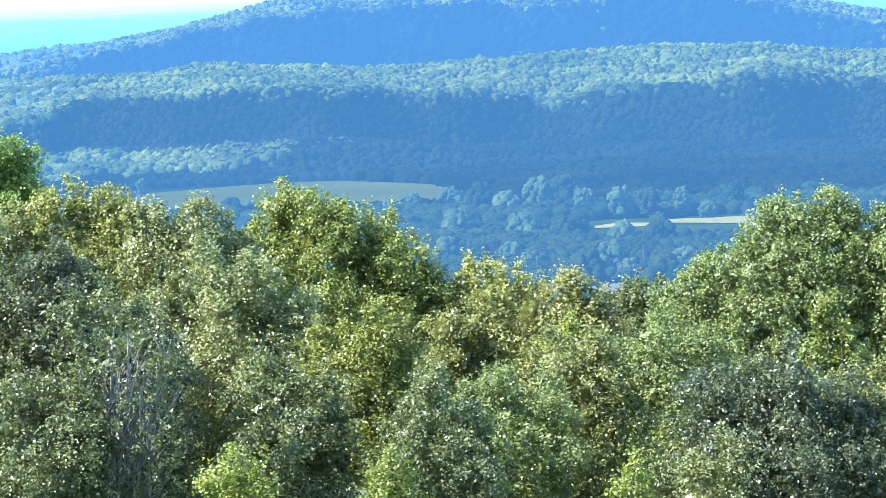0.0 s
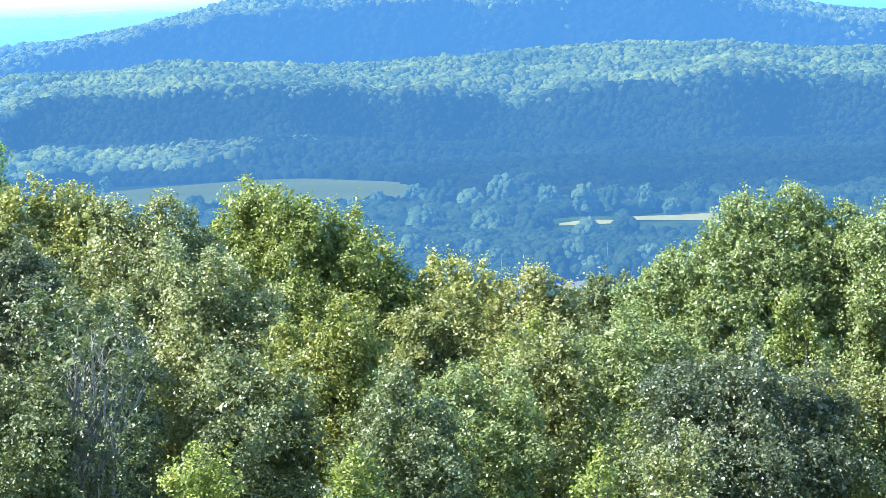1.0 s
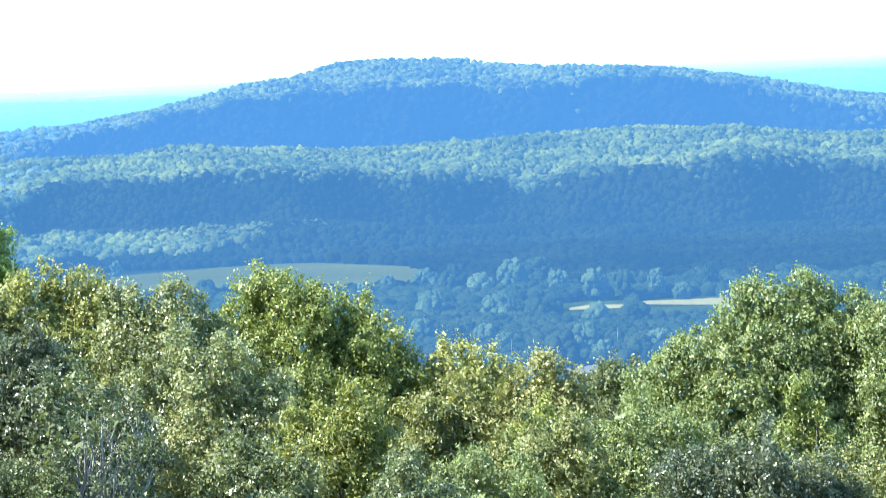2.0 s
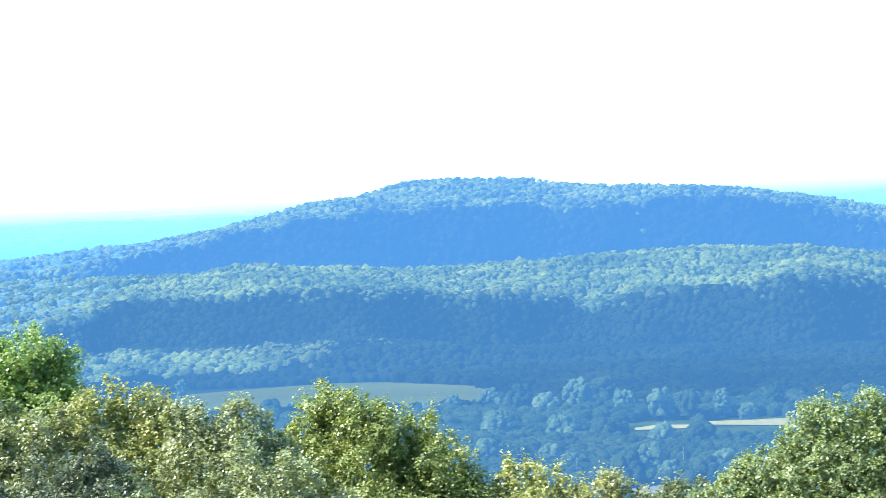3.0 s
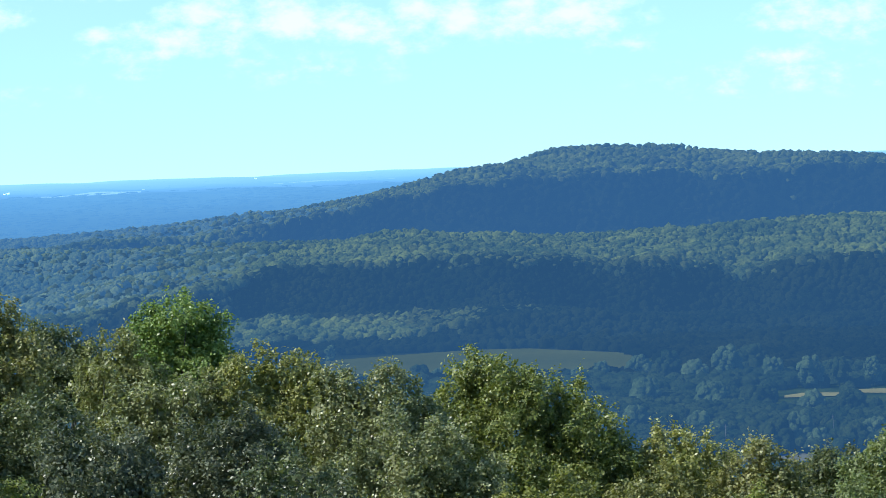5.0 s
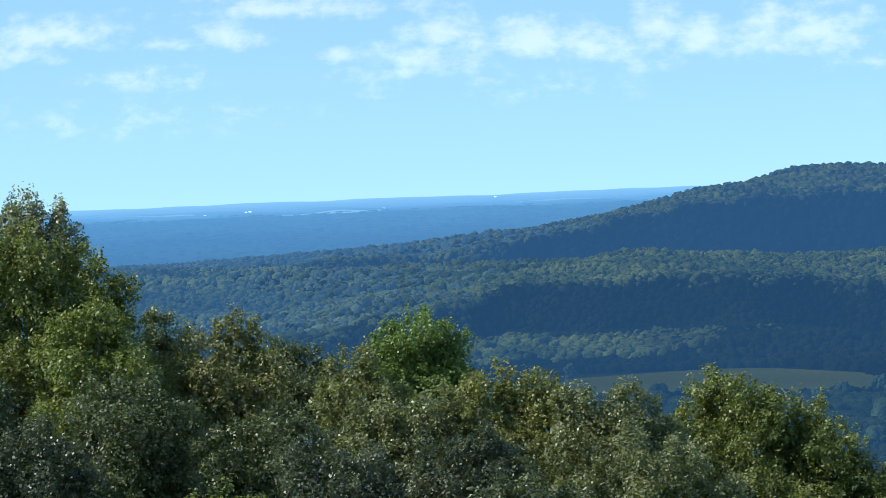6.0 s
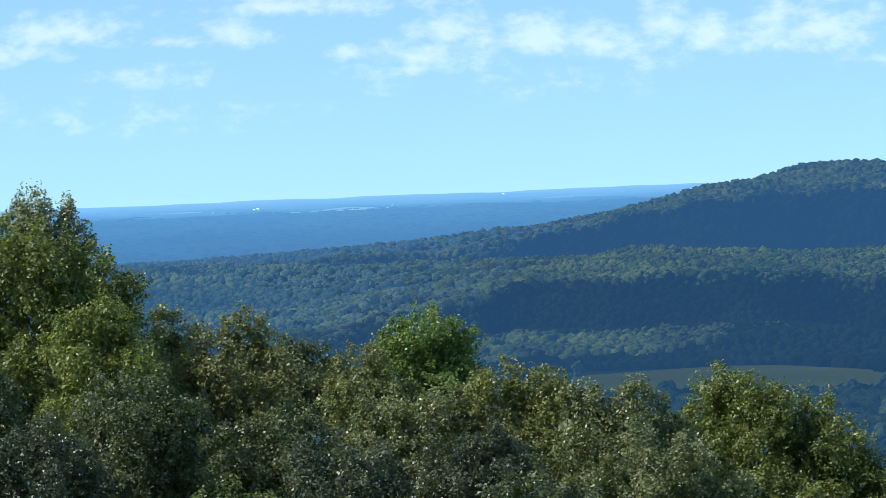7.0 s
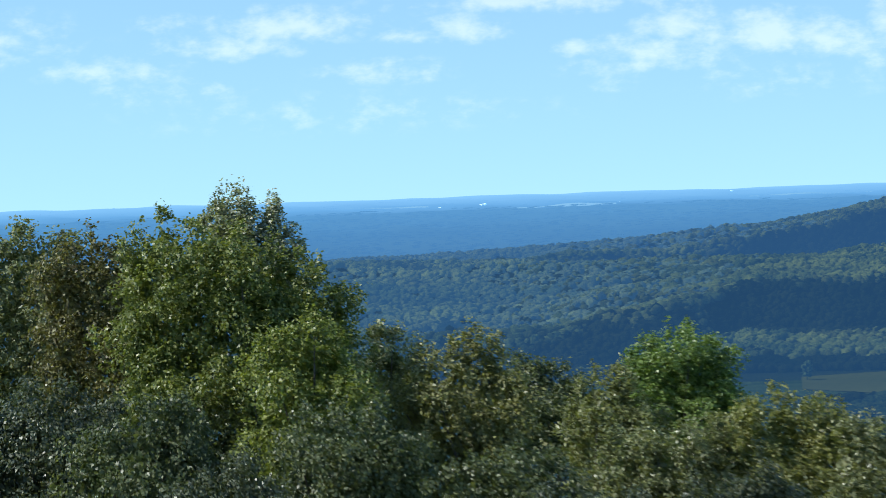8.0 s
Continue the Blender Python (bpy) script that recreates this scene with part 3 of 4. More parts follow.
def box(x0, x1, y0, y1, z0, z1):
    v = np.array([(x, y, z) for z in (z0, z1) for y in (y0, y1) for x in (x0, x1)], float)
    f = np.array([(0, 2, 3, 1), (4, 5, 7, 6), (0, 1, 5, 4), (2, 6, 7, 3), (0, 4, 6, 2), (1, 3, 7, 5)])
    return v, f


def prism(l, w, z0, z1, over=0.4):
    """A gable roof over a house of that length and width."""
    x, y = l / 2 + over, w / 2 + over
    t = .18
    v = [(-x, -y, z0), (-x, 0, z1), (-x, y, z0), (x, -y, z0), (x, 0, z1), (x, y, z0)]
    v += [(p, q, k - t) for p, q, k in v]
    f = [(0, 3, 4, 1), (1, 4, 5, 2), (6, 7, 10, 9), (7, 8, 11, 10), (0, 6, 9, 3), (2, 5, 11, 8), (0, 1, 7, 6), (1, 2, 8, 7), (3, 9, 10, 4), (4, 10, 11, 5)]
    return np.array(v, float), np.array(f)


WHITE = paint("white_clapboard", (.24, .24, .24))
SLATE = paint("grey_blue_roof", (.20, .23, .28), .5)
TIN = paint("rusty_tin_roof", (.27, .26, .255), .5)
PANE = paint("dark_window_pane", (.03, .035, .04), .2)
POLE = paint("weathered_pole", (.10, .095, .085))


def farm_house(az, el, l, w, h, turn, roof, label, name="farm_house"):
    d = out_to(el)
    holder = tagged(new(name), label, "house", "farm buildings")
    holder.location = place(np.array([az]), np.array([d]))[0]
    holder.rotation_euler = (0, 0, radians(turn))
    v, f = box(-l / 2, l / 2, -w / 2, w / 2, -.6, h)
    part("wall", mesh_from("wall", v, f, WHITE), holder)
    gable = np.array([(-l / 2, -w / 2, h), (-l / 2, w / 2, h), (-l / 2, 0, h + w * .42), (l / 2, -w / 2, h), (l / 2, w / 2, h), (l / 2, 0, h + w * .42)])
    for k in (0, 3):
        part("gable", mesh_from("gable", gable[k:k + 3], np.array([(0, 2, 1)]) if k == 0 else np.array([(0, 1, 2)]), WHITE), holder)
    v, f = prism(l, w, h - .1, h + w * .45)
    top = part("roof", mesh_from("roof", v, f, roof), holder)
    if name == "farm_house":
        v, f = box(l * .2, l * .2 + .6, -.3, .3, h + w * .2, h + w * .45 + .7)
        part("chimney", mesh_from("chimney", v, f, POLE), top)
    for k in range(3):
        x = -l / 2 + l * (k + .5) / 3
        v, f = box(x - .45, x + .45, -w / 2 - .06, -w / 2 + .05, h * .38, h * .85)
        window = part("window", mesh_from("window", v, f, WHITE), holder)
        v, f = box(x - .37, x + .37, -w / 2 - .075, -w / 2 - .03, h * .41, h * .82)
        part("pane", mesh_from("pane", v, f, PANE), window)
    return holder


farm_house(-4.19, -3.84, 5.0, 3.6, 2.2, 12, SLATE, "white farmhouse with grey-blue roof beside the hay field")
farm_house(-5.72, -3.90, 5, 4.0, 1.7, -8, TIN, "long pale farm shed with faded tin roof", "farm_shed")
farm_house(1.2, -5.50, 6, 4, 1.6, 4, TIN, "low pale roadside shed on the valley floor", "farm_shed")
for a_, e_ in ((.62, -5.38), (2.56, -5.25)):
    holder = tagged(new("utility_pole"), "thin weathered wooden utility pole by the valley road", "pole", "poles along the valley road")
    holder.location = place(np.array([a_]), np.array([out_to(e_)]))[0]
    v, f = frustum([(0, 0, -.5), (0, 0, 4), (0, 0, 9)], [.12, .10, .07], 8)
    part("post", mesh_from("post", v, f, POLE, True), holder)
    v, f = box(-.5, .5, -.05, .05, 8.2, 8.3)
    part("crossarm", mesh_from("crossarm", v, f, POLE), holder)

# the plain's pale fields and far white buildings, haze painted on as a stronger glow
FAR_HAZE_GLOW = (.155, .385, .74)
FAR_FIELD = field_material("far_pale_field", (.04, .048, .02), (.085, .095, .048), FAR_HAZE_GLOW)
FAR_WHITE = paint("far_white_wall", (.75, .74, .72), .6, FAR_HAZE_GLOW)
FAR_ROOF = paint("far_pale_roof", (.55, .55, .56), .6, FAR_HAZE_GLOW)


def far_strip(a0, a1, d0, d1, label):
    az = np.linspace(a0, a1, 24)
    t = np.linspace(0, 1, 5)[:, None]
    swell = .5 + .5 * np.sin((az - a0) / (a1 - a0) * math.pi)
    dd = d0 + (d1 - d0) * t * swell[None]
    aa = az[None] + 0 * t
    v = place(aa, dd) + np.array([0, 0, 1.0])
    tagged(new("far_field", mesh_from("far_field", v.reshape(-1, 3), grid_faces(5, 24)[:, ::-1], FAR_FIELD, True)), label, "field", kind="structure")


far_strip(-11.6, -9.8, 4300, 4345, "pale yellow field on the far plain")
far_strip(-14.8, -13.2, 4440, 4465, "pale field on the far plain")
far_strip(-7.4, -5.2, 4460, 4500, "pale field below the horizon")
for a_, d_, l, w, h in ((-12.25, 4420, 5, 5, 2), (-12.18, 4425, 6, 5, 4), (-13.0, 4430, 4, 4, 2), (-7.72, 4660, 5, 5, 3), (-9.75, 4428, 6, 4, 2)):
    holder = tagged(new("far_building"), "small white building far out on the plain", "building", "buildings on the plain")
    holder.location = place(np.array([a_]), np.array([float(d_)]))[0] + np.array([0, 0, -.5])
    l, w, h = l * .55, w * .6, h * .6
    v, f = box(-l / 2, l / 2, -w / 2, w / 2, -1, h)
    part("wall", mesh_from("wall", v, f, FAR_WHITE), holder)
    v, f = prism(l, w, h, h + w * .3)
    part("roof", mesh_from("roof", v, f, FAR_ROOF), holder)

# ---- near trees ----
CROWN_LABEL = dict(green="crown of green leaves", fresh="crown of fresh green leaves", bright="crown of bright yellow-green leaves", yellow="crown of yellowing leaves",
                   olive="crown of olive green leaves", silver="crown of pale silvery leaves", pale="crown of whitish upturned leaves", dark="crown of dark leaves", glossy="crown of dark glossy leaves", lush="crown of lush green leaves", emerald="crown of rich green leaves", brown="crown of brownish olive leaves",
                   variegated="crown of pale variegated leaves", rust="crown of leaves turning reddish brown")


def leaf_axes(out, r, up=0.5, loose=0.75):
    """Three axes for each leaf: along, across and its normal, which faces out and up with much scatter."""
    n = len(out)
    nor = out * 0.8 + np.array([0, 0, up]) + r.normal(0, loose, (n, 3))
    nor /= np.linalg.norm(nor, axis=1)[:, None] + 1e-9
    t = np.cross(nor, r.normal(0, 1, (n, 3)))
    t /= np.linalg.norm(t, axis=1)[:, None] + 1e-9
    return t, np.cross(nor, t), nor


def blades(centres, out, size, r):
    """Oval leaves, each folded along its rib: four corners each."""
    t, s, nor = leaf_axes(out, r)
    n = len(centres)
    L = (size * r.uniform(0.65, 1.35, n))[:, None]
    w = L * r.uniform(.30, .44, n)[:, None]
    fold = L * r.uniform(-.02, .14, n)[:, None]
    mid = centres - t * L * r.uniform(-.08, .16, n)[:, None]
    v = np.stack([centres - t * L * .55, mid - s * w + nor * fold, centres + t * L * .55, mid + s * w + nor * fold], 1)
    return v.reshape(-1, 3)


def chips(centres, out, size, r):
    """Inner leaves in the shade, three corners each."""
    t, s, nor = leaf_axes(out, r, 0.2, 0.9)
    L = (size * r.uniform(0.7, 1.3, len(centres)))[:, None]
    return np.stack([centres - t * L * .5 - s * L * .4, centres + t * L * .6, centres - t * L * .35 + s * L * .45], 1).reshape(-1, 3)


def leaf_mesh(name, four, three, mat):
    """One mesh of leaves with four and with three corners."""
    me = bpy.data.meshes.new(name)
    nq, nt = len(four) // 4, len(three) // 3
    me.vertices.add(len(four) + len(three))
    me.vertices.foreach_set("co", np.concatenate([four, three]).astype(np.float32).ravel())
    me.loops.add(nq * 4 + nt * 3)
    me.loops.foreach_set("vertex_index", np.arange(nq * 4 + nt * 3, dtype=np.int32))
    me.polygons.add(nq + nt)
    me.polygons.foreach_set("loop_start", np.concatenate([np.arange(nq) * 4, nq * 4 + np.arange(nt) * 3]).astype(np.int32))
    me.update(calc_edges=True)
    me.materials.append(mat)
    return me


TREE_COUNT = [0]


def tree(d, kind, label, left, right, tops, low, leaf=0.093, dens=800, twigs=0, bark=BARK, gaps=1.0, bough=0.50, round_=1.0, ragged=0.0, name="tree"):
    """A broadleaf tree at a distance d. left, right: azimuths between which the crown spreads; tops: azimuth and elevation of each top of the
    crown; low: elevation to which the crown hangs down; dens: leaves on a square metre of crown; gaps: how deep the hollows between the boughs are;
    bough: size of a leafy bough in metres; round_: less than 1 for pointed tops; ragged: how uneven the top is between them, in metres."""
    TREE_COUNT[0] += 1
    r = np.random.default_rng(1000 + TREE_COUNT[0])
    az = (left + right) / 2
    base = place(np.array([az]), np.array([float(d)]))[0]
    holder = tagged(new(name), label, "tree", "trees of the hillside")
    holder.location = base
    a = radians(az)
    side, away, up = np.array([math.cos(a), -math.sin(a), 0]), np.array([math.sin(a), math.cos(a), 0]), np.array([0, 0, 1.0])
    hw = d * radians(right - left) / 2
    dep = min(hw * .95, 2.6)
    leaf = leaf * (d / 100) ** .5
    tx = np.array([d * radians(p[0] - az) for p in tops])
    tz = np.array([d * math.tan(radians(p[1])) - base[2] - .20 for p in tops])
    h = tz.max()
    bottom = max(d * math.tan(radians(low)) - base[2], h * .12)
    reach = hw * (1.0, .62, .46, .38, .33, .29, .26, .24)[len(tops) - 1]
    seat = Vector((TREE_COUNT[0] * 7.3, TREE_COUNT[0] * 3.1, 0))

    def top_at(x):
        u = np.abs(x[:, None] - tx[None]) / reach
        z = (tz[None] - reach * (1.9 - .8 * round_) * u ** (1.10 + .45 * round_)).max(1)
        if ragged:
            z = z + ragged * np.array([noise.noise(seat + Vector((p * 1.2, 3, 0))) + .6 * noise.noise(seat + Vector((p * 3.1, 3, 0))) for p in x])
        return z

    def bulge(x, z):
        """How far the crown stands out or falls back: limbs bear leafy masses with hollows under them."""
        k = np.array([noise.noise(seat + Vector((p * .75, 0, q * .62))) + .55 * noise.noise(seat + Vector((p * 1.9, 5, q * 1.5))) for p, q in zip(x, z)])
        return np.clip(k * 1.25, -.75, .75) * gaps

    # boughs over the crown's surface, towards the lookout and, thinner, behind
    cell = bough * 1.02
    nx, nz = max(2, int(2 * hw / cell)), max(2, int((h - bottom) / (cell * .86)))
    gx, gz = (g.ravel() for g in np.meshgrid(np.arange(nx), np.arange(nz), indexing="ij"))
    bx = -hw + (gx + .5 + r.uniform(-.55, .55, len(gx)) + .5 * (gz % 2 - .5)) * 2 * hw / nx
    bx = np.clip(bx, -hw * .98, hw * .98)
    size = bough * r.uniform(.50, 1.30, len(gx))
    et = top_at(bx) - size * .55
    bz = h - (gz + .35 + r.uniform(-.45, .45, len(gx))) * (h - bottom) / nz
    keep = (bz < et + .05 * size) & (bz > bottom)
    # a rim of smaller boughs keeps the outline of the tops
    rim_x = np.concatenate([tx, r.uniform(-hw * .97, hw * .97, int(5.5 * hw / bough))])
    rim_s = bough * r.uniform(.24, .60, len(rim_x))
    rim_z = top_at(rim_x) - rim_s * .75 - np.concatenate([np.zeros(len(tx)), np.abs(r.normal(0, .22, len(rim_x) - len(tx)))])
    rk = rim_z > bottom
    bx, bz, size = np.concatenate([bx[keep], rim_x[rk]]), np.concatenate([bz[keep], rim_z[rk]]), np.concatenate([size[keep], rim_s[rk]])
    down = np.clip(top_at(bx) - bz, 0, 9)
    face = dep * np.sqrt(np.clip(1 - (bx / (hw * 1.02)) ** 2, .02, 1)) * np.minimum(1, np.sqrt(down / (1.3 * dep))) * np.interp(bz, [bottom, bottom + 1.5], [.8, 1])
    by = -face + (r.normal(.08, .16, len(bx)) - bulge(bx, bz)) * np.minimum(1, face / .9)
    bx = bx + np.sign(bx) * np.clip(np.abs(bx) / hw - .6, 0, 1) * bulge(bz, bx + 9) * .9
    rear = r.uniform(0, 1, len(bx)) < .22
    boughs = [(side * x + away * y + up * z, s, 1.0) for x, y, z, s in zip(bx, by, bz, size)]
    boughs += [(side * x + away * y + up * z, s, .55) for x, y, z, s in zip(bx[rear], face[rear], bz[rear], size[rear])]
    sprays, norms = [], []
    for c, s, share in boughs:
        n = max(3, int(dens * share * (1.15 * s) ** 2 / 13))
        out = c * np.array([1, 1, 0]) / (np.linalg.norm(c[:2]) + .4)
        way = r.normal(0, 1, (n, 3)) + up * .62 + out * .55
        way /= np.linalg.norm(way, axis=1)[:, None]
        lean = 1 + .25 * (way @ out)[:, None]
        sprays.append(c + way * s * r.uniform(.62, 1.10, (n, 1)) * np.array([1.12, 1.12, .78]) * lean)
        norms.append(way)
        for _ in range(r.integers(0, 3)):      # shoots that stand up out of the bough
            m = r.integers(2, 5)
            foot = c + np.array([r.normal(0, .5) * s, r.normal(0, .5) * s, s * .4])
            sprays.append(foot + np.arange(m)[:, None] * .10 * (r.normal(0, .35, 3) + up) + r.normal(0, .03, (m, 3)))
            norms.append(np.tile(up, (m, 1)))
    sprays, norms = np.concatenate(sprays), np.concatenate(norms)
    # stem, limbs to the larger boughs
    steps = 7
    sway = r.normal(0, 0.12, (steps, 3)).cumsum(0) * np.array([1, 1, 0])
    stem = np.stack([np.zeros(steps), np.zeros(steps), np.linspace(-0.4, h * 0.80, steps)], 1) + sway * np.linspace(0, 1, steps)[:, None]
    v, f = frustum(stem, np.linspace(max(0.07, h * 0.010), 0.02, steps), 7)
    part("trunk", mesh_from("trunk", v, f, bark, True), holder, "grey-brown tapered trunk")
    for i in sorted(range(len(boughs)), key=lambda i: -boughs[i][1])[:10]:
        c = boughs[i][0]
        z0 = max(h * 0.22, min(c[2] - 1.2 - np.linalg.norm(c[:2]) * 0.7, h * 0.76))
        s0 = np.array([np.interp(z0, stem[:, 2], stem[:, 0]), np.interp(z0, stem[:, 2], stem[:, 1]), z0])
        mid = (s0 + c) / 2 + np.array([0, 0, -0.25]) + r.normal(0, 0.15, 3)
        path = np.stack([s0 * (1 - t) ** 2 + 2 * mid * t * (1 - t) + c * t * t for t in np.linspace(0, 1, 5)])
        v, f = frustum(path, np.linspace(max(0.035, h * 0.004), 0.012, 5), 5)
        part("limb", mesh_from("limb", v, f, bark, True), holder)
    # bare branches that fork upwards in front of the shade
    for k in range(twigs):
        z0 = bottom + (h - bottom) * r.uniform(.02, .55)
        s0 = side * r.normal(0, .25) * hw + up * z0 - away * dep * .5
        end = s0 + side * (r.normal(0, .3) * hw + .25) - away * r.uniform(.1, .5) * dep + up * r.uniform(1.0, 2.4)
        mid = (s0 + end) / 2 + r.normal(0, .16, 3)
        path = np.stack([s0 * (1 - t) ** 2 + 2 * mid * t * (1 - t) + end * t * t for t in np.linspace(0, 1, 5)])
        v, f = frustum(path, np.linspace(.042, .012, 5), 5)
        part("branch", mesh_from("branch", v, f, bark, True), holder)
        for j in range(4):
            b0 = path[r.integers(1, 4)]
            b1 = b0 + side * r.normal(0, .35) - away * r.uniform(0, .3) + up * r.uniform(.3, .9)
            v, f = frustum([b0, (b0 + b1) / 2 + r.normal(0, .05, 3), b1], [.018, .013, .008], 4)
            part("branch", mesh_from("branch", v, f, bark, True), holder)
    # leaves: sprays over the boughs, and a loose shaded filling
    per = 13
    n = len(sprays) * per
    which = np.repeat(np.arange(len(sprays)), per)
    spread = r.uniform(.05, .14, len(sprays))[which][:, None]
    cs = sprays[which] + np.clip(r.normal(0, 1, (n, 3)), -1.6, 1.6) * spread
    m = int(dens * .42 * 2 * hw * (h - bottom))
    fx, fz = r.uniform(-hw * .92, hw * .92, m), r.uniform(bottom, h, m)
    ft = top_at(fx) - fz
    ok = ft > .55
    fx, fz, ft = fx[ok], fz[ok], ft[ok]
    deep = dep * np.sqrt(np.clip(1 - (fx / hw) ** 2, .02, 1)) * np.minimum(1, np.sqrt(ft / (1.3 * dep)))
    fill = side * fx[:, None] + away * (.15 - (deep + bulge(fx, fz)) * r.uniform(.1, .80, len(fx)))[:, None] + up * fz[:, None]
    four = blades(cs, norms[which], np.full(n, leaf), r)
    three = chips(fill, np.tile(-away, (len(fill), 1)), np.full(len(fill), leaf * 2.1), r)
    part("crown", leaf_mesh("crown", four, three, LEAF[kind]), holder, CROWN_LABEL[kind])
    return holder


# the tall trees at the head of the row
tree(100, "silver", "grey-green broadleaf tree with pale leaves at the row's end", -20.6, -18.7, [(-20.3, .05), (-19.6, -.02), (-19.0, -.15)], -5.5, dens=650)
tree(97, "rust", "broadleaf tree with reddish-brown tinged top", -19.3, -17.5, [(-18.85, -.32), (-18.5, -.22), (-18.1, -.42)], -5.0)
tree(92, "lush", "tall green tree overtopping its neighbours", -18.1, -14.4, [(-17.75, -.22), (-17.3, .16), (-16.8, .0), (-16.2, -.16), (-15.7, -.40), (-15.2, -.62), (-14.65, -1.08)], -3.4, round_=.4, bough=.50)
tree(94, "pale", "thin spires of pale silvery leaves over a green tree", -16.75, -15.3, [(-16.48, .30), (-16.15, .40), (-15.60, .14)], -1.6, round_=.05, bough=.24, dens=900)
tree(86, "bright", "yellow-green broadleaf tree beside a taller one", -15.9, -14.4, [(-15.5, -1.75), (-15.1, -1.5), (-14.75, -1.65)], -4.2)
tree(95, "silver", "slender tree with pale silvery leaves", -14.6, -13.3, [(-14.05, -1.78), (-13.8, -1.86), (-13.5, -2.25)], -5.5, round_=.7, dens=620)
tree(92, "brown", "olive-brown broadleaf tree with pointed top", -13.7, -11.7, [(-13.3, -2.16), (-12.68, -1.92), (-12.25, -2.04), (-11.95, -2.45)], -5.6, round_=.6)
tree(112, "dark", "dark green treetop behind the front row", -12.0, -10.7, [(-11.75, -2.49), (-11.38, -2.49), (-11.08, -2.54)], -4.2)
tree(104, "olive", "olive green broadleaf tree in the row", -11.1, -9.8, [(-10.85, -2.9), (-10.6, -2.66), (-10.28, -2.60)], -5.4)
tree(107, "emerald", "bright green broadleaf tree with dense crown", -10.1, -8.3, [(-9.96, -2.46), (-9.72, -2.10), (-9.40, -2.12), (-9.08, -2.05), (-8.78, -2.20), (-8.52, -2.62)], -4.6, dens=900, bough=.44, round_=1.0, gaps=.8)
tree(99, "fresh", "yellowish green broadleaf tree", -8.75, -6.45, [(-8.2, -3.12), (-7.65, -3.0), (-7.3, -3.16), (-6.9, -3.32)], -8.4, round_=.8)
tree(97, "silver", "broad tree with pale silvery-green leaves", -6.95, -4.35, [(-6.65, -3.5), (-6.2, -3.48), (-5.52, -3.34), (-5.05, -3.74), (-4.65, -4.15)], -8.2, round_=.7, dens=700)
tree(100, "lush", "dense green broadleaf tree with two tops", -4.55, -.95, [(-4.25, -3.95), (-3.85, -3.22), (-3.4, -3.38), (-2.9, -3.62), (-2.38, -3.94), (-2.05, -3.85), (-1.55, -4.5), (-1.2, -5.15)], -7.0, round_=.7, gaps=1.3)
tree(100, "fresh", "olive-yellow broadleaf tree with pointed crown", -1.35, .75, [(-1.0, -5.3), (-.58, -4.8), (-.12, -4.70), (.25, -4.92)], -8.6, round_=.75)
tree(97, "brown", "slim olive broadleaf tree in the row", .5, 2.05, [(.75, -5.45), (1.0, -5.2), (1.26, -4.98), (1.55, -5.2), (1.85, -5.5)], -8.4, round_=.7)
tree(116, "dark", "small dark green treetop behind the row", 1.9, 3.35, [(2.15, -5.4), (2.48, -5.22), (2.9, -5.24)], -7.0)
tree(108, "green", "large rounded green broadleaf tree", 2.85, 7.3, [(3.3, -5.15), (3.85, -4.76), (4.5, -4.28), (5.0, -3.84), (5.45, -3.86), (5.85, -3.74), (6.32, -3.98), (6.85, -4.12)], -8.2, bough=.56, gaps=.65)
tree(106, "green", "green broadleaf tree at the end of the row", 6.9, 9.3, [(7.2, -4.45), (7.65, -4.2), (8.4, -4.15)], -8.4)

# trees in front of the row
tree(86, "yellow", "yellow-green rounded tree in front of a darker one", -3.75, -1.65, [(-3.35, -5.85), (-2.95, -5.6), (-2.45, -5.46), (-2.0, -5.75)], -8.8, round_=.7, ragged=.6)
tree(82, "glossy", "dark glossy-leaved tree with white glints", 3.1, 6.9, [(3.3, -7.2), (3.75, -6.75), (4.3, -6.6), (4.8, -6.75), (5.25, -6.55), (5.8, -6.95), (6.35, -7.1)], -9.6, gaps=1.2, round_=.6, ragged=.8)
tree(84, "olive", "olive bushy tree on the slope", 6.0, 8.6, [(6.1, -7.2), (6.45, -6.75), (7.2, -6.95), (8.0, -6.9)], -9.6)
tree(95, "lush", "yellow-green sapling between larger trees", 5.5, 6.5, [(5.75, -6.1), (5.9, -5.70), (6.2, -6.4)], -7.4, round_=.3, bough=.4)
tree(72, "variegated", "young tree with pale yellow variegated leaves", 3.1, 4.25, [(3.4, -8.35), (3.85, -7.95), (4.1, -8.3)], -9.8, round_=.5, bough=.4, dens=560)
tree(91, "silver", "grey-green leafy tree with glinting leaves", -6.3, -3.2, [(-6.0, -4.9), (-5.4, -4.45), (-4.7, -4.4), (-4.2, -4.7), (-3.6, -5.1)], -9.0, dens=700, round_=.6, ragged=.8)
# filler tree in dark leaves, standing in for the shade behind the branches
tree(86, "glossy", "added dark tree as shade behind bare grey branches", -8.3, -5.9, [(-7.9, -5.5), (-7.2, -5.2), (-6.5, -5.4)], -9.6, dens=600)
tree(79, "dark", "thin-leaved tree with bare grey branches", -8.1, -6.0, [(-7.8, -5.4), (-7.3, -5.0), (-6.7, -5.1), (-6.2, -5.7)], -9.8, dens=140, bark=GREY_BARK, twigs=46, round_=.6, ragged=.8)
tree(97, "olive", "green leafy tree filling the row", -1.75, .1, [(-1.4, -5.85), (-1.0, -5.5), (-.4, -5.5)], -8.8, round_=.6, ragged=.8)
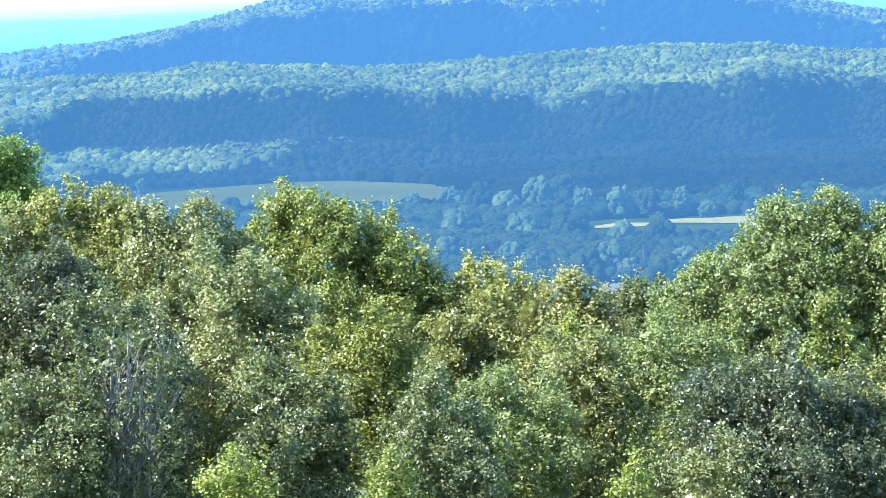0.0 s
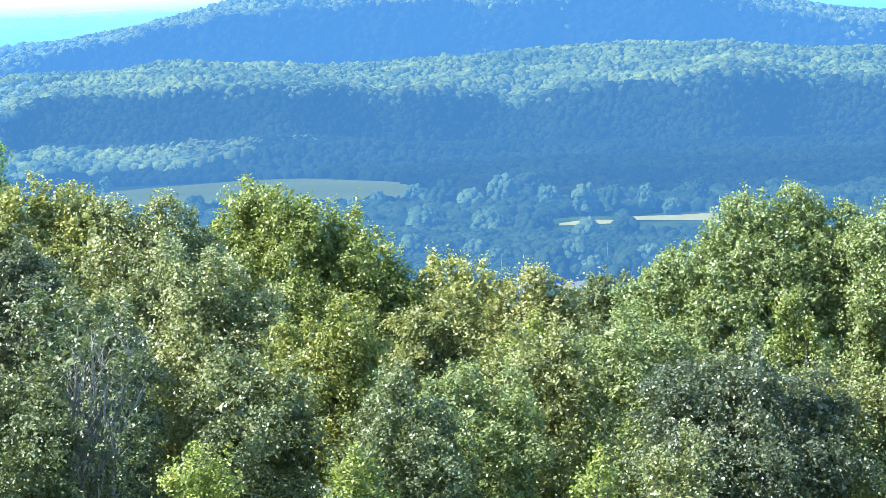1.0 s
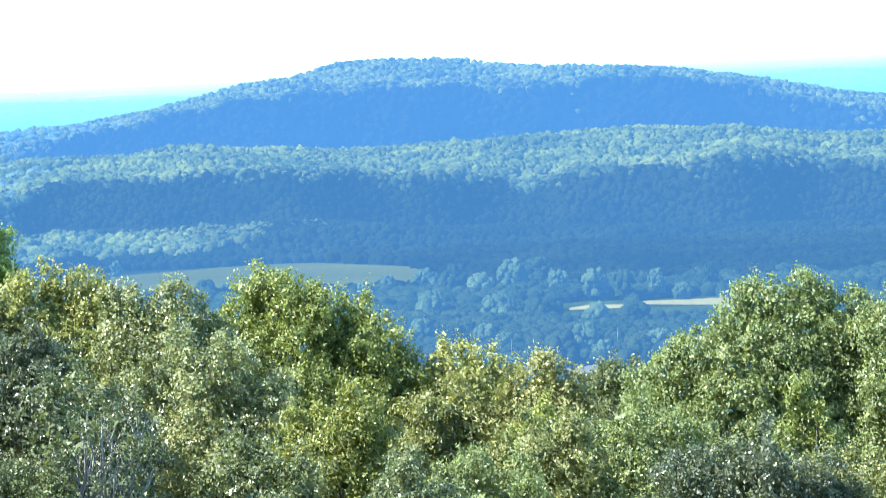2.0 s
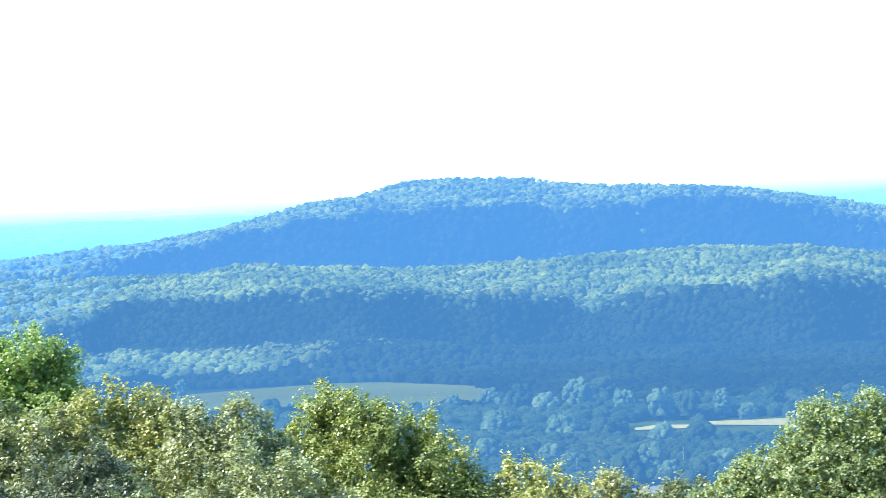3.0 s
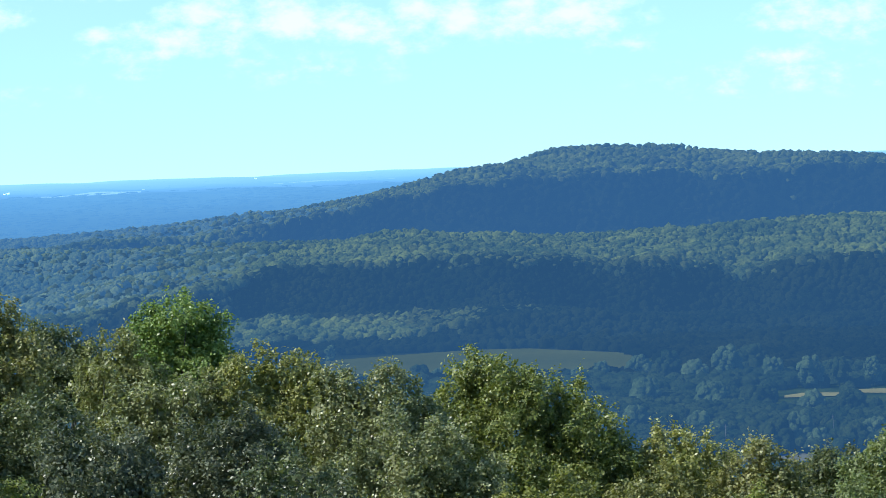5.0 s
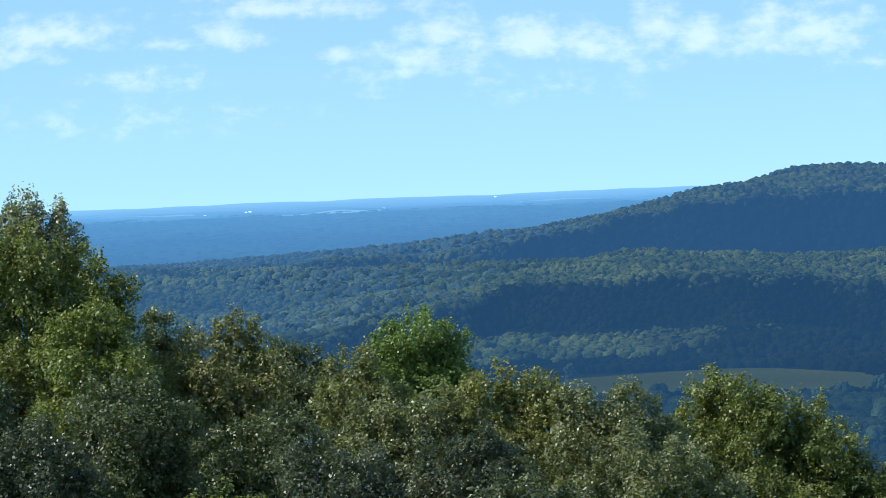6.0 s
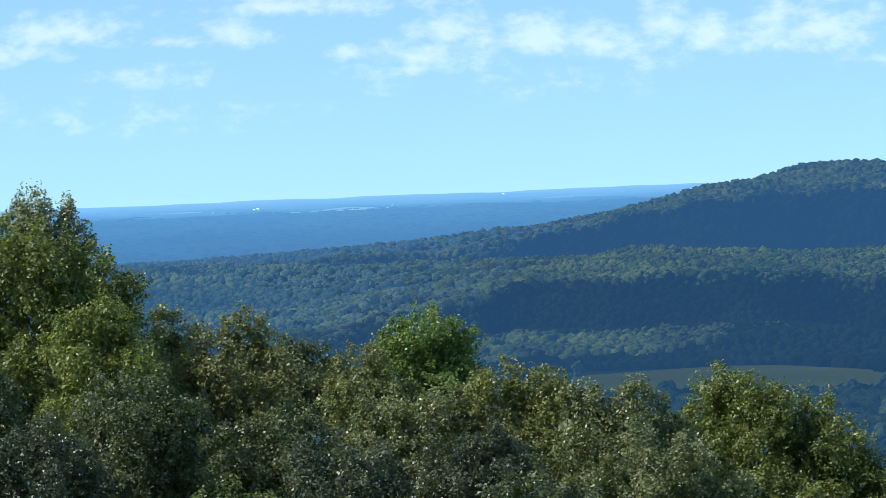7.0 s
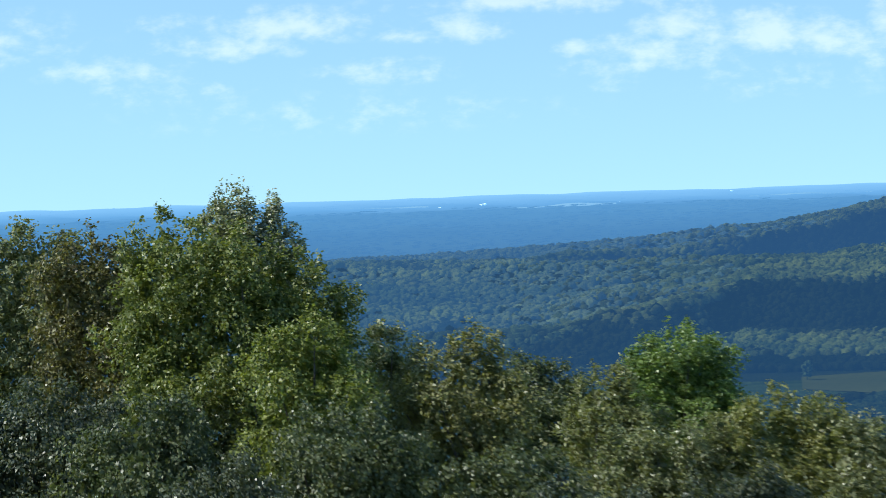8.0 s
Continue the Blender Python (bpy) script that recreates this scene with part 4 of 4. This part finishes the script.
tree(93, "bright", "slender bright yellow-green young tree", .65, 1.5, [(.85, -6.25), (1.15, -6.0), (1.35, -6.3)], -7.4, round_=.4, bough=.36)
tree(78, "dark", "leafy young tree on the slope", -9.5, -7.3, [(-9.0, -6.6), (-8.4, -6.3), (-7.8, -6.7)], -9.4, round_=.6, ragged=.8)
tree(72, "bright", "bright green young tree below the row", -5.65, -4.45, [(-5.4, -8.3), (-5.05, -7.85), (-4.7, -8.3)], -9.8, round_=.4, bough=.38)
tree(70, "bright", "small bright green young tree", -2.75, -1.75, [(-2.5, -8.5), (-2.2, -8.22), (-1.95, -8.5)], -9.8, round_=.4, bough=.36)
tree(70, "bright", "small fresh green sapling", 1.8, 2.65, [(2.0, -8.85), (2.25, -8.5), (2.45, -8.9)], -9.8, round_=.4, bough=.36)
tree(88, "olive", "dark green leafy tree among paler ones", .0, 2.3, [(.3, -6.6), (.8, -6.3), (1.5, -6.2), (2.0, -6.6)], -9.5, round_=.6, ragged=.8)
tree(82, "dark", "olive broadleaf tree on the slope", -4.9, -2.9, [(-4.5, -6.6), (-3.9, -6.3), (-3.3, -6.7)], -9.5, round_=.6, ragged=.8)
# shade put into this tree's leaf colour
tree(80, "dark", "broadleaf tree on the slope, leaves darkened as shade", -2.3, -.2, [(-1.9, -7.3), (-1.3, -6.9), (-.6, -7.2)], -9.6, round_=.6, ragged=.8)
tree(84, "green", "olive broadleaf tree low on the slope", -.9, 1.1, [(-.5, -6.8), (.0, -6.6), (.6, -7.0)], -9.6, round_=.6, ragged=.8)
tree(98, "silver", "tree with pale glinting leaves below a bright green one", -10.6, -8.3, [(-10.3, -3.5), (-9.8, -3.3), (-9.3, -3.35), (-8.7, -3.6)], -6.2, dens=720, round_=.6, ragged=.8)
# darker leaves here for the shade low in the row
tree(84, "dark", "leafy tree darkened for shade, with glints", -13.4, -11.0, [(-13.0, -3.9), (-12.5, -3.55), (-11.9, -3.7), (-11.4, -3.95)], -6.2, round_=.6, ragged=.8)
tree(82, "dark", "dark green broadleaf tree with glinting leaves", -15.6, -13.4, [(-15.2, -3.15), (-14.6, -2.75), (-14.1, -2.9), (-13.7, -3.4)], -6.0, round_=.6, ragged=.8)
tree(78, "glossy", "dark leafy tree with pale glinting leaves", -17.6, -15.2, [(-17.2, -4.1), (-16.7, -3.7), (-16.1, -3.8), (-15.6, -4.15)], -6.4, round_=.6, ragged=.8)
tree(84, "glossy", "dark green leafy tree beside taller ones", -20.6, -17.6, [(-20.0, -2.6), (-19.4, -2.3), (-18.8, -2.4), (-18.2, -2.7)], -6.0, round_=.6, ragged=.8)
# leaf colour darkened, as the shade low on the slope
tree(80, "glossy", "leafy tree darkened for shade on the slope", -11.9, -9.8, [(-11.5, -4.4), (-10.9, -4.1), (-10.3, -4.4)], -6.6, round_=.6, ragged=.8)
tree(88, "glossy", "dark olive leafy tree in the front row", -9.5, -7.2, [(-9.1, -4.5), (-8.5, -4.2), (-8.0, -4.35), (-7.5, -4.7)], -8.6, round_=.6, ragged=.8)
tree(94, "green", "green leafy tree between neighbours", 1.9, 4.1, [(2.3, -6.2), (2.8, -5.9), (3.5, -6.2)], -10.2, round_=.6, ragged=.8)
tree(74, "lush", "dark green leafy young tree on the slope", -13.9, -11.9, [(-13.5, -5.2), (-12.9, -4.9), (-12.3, -5.2)], -7.0, round_=.5)
# dark tree added to give the shaded foot of the tall tree
tree(80, "dark", "added dark tree as shade below a taller green one", -18.7, -16.6, [(-18.3, -3.0), (-17.7, -2.6), (-17.1, -2.9)], -6.0, round_=.6, ragged=.8)
tree(74, "dark", "dark leafy young tree on the slope", -19.2, -16.8, [(-18.7, -5.1), (-18.1, -4.8), (-17.3, -5.2)], -7.0, round_=.5)
# another added dark tree, covers the tall tree's bright lower crown as shade
tree(90, "dark", "added dark broadleaf tree as shade below a tall green one", -18.6, -15.2, [(-18.2, -3.0), (-17.6, -2.8), (-17.0, -2.7), (-16.4, -2.8), (-15.7, -3.0)], -6.4, round_=.6, ragged=.6)
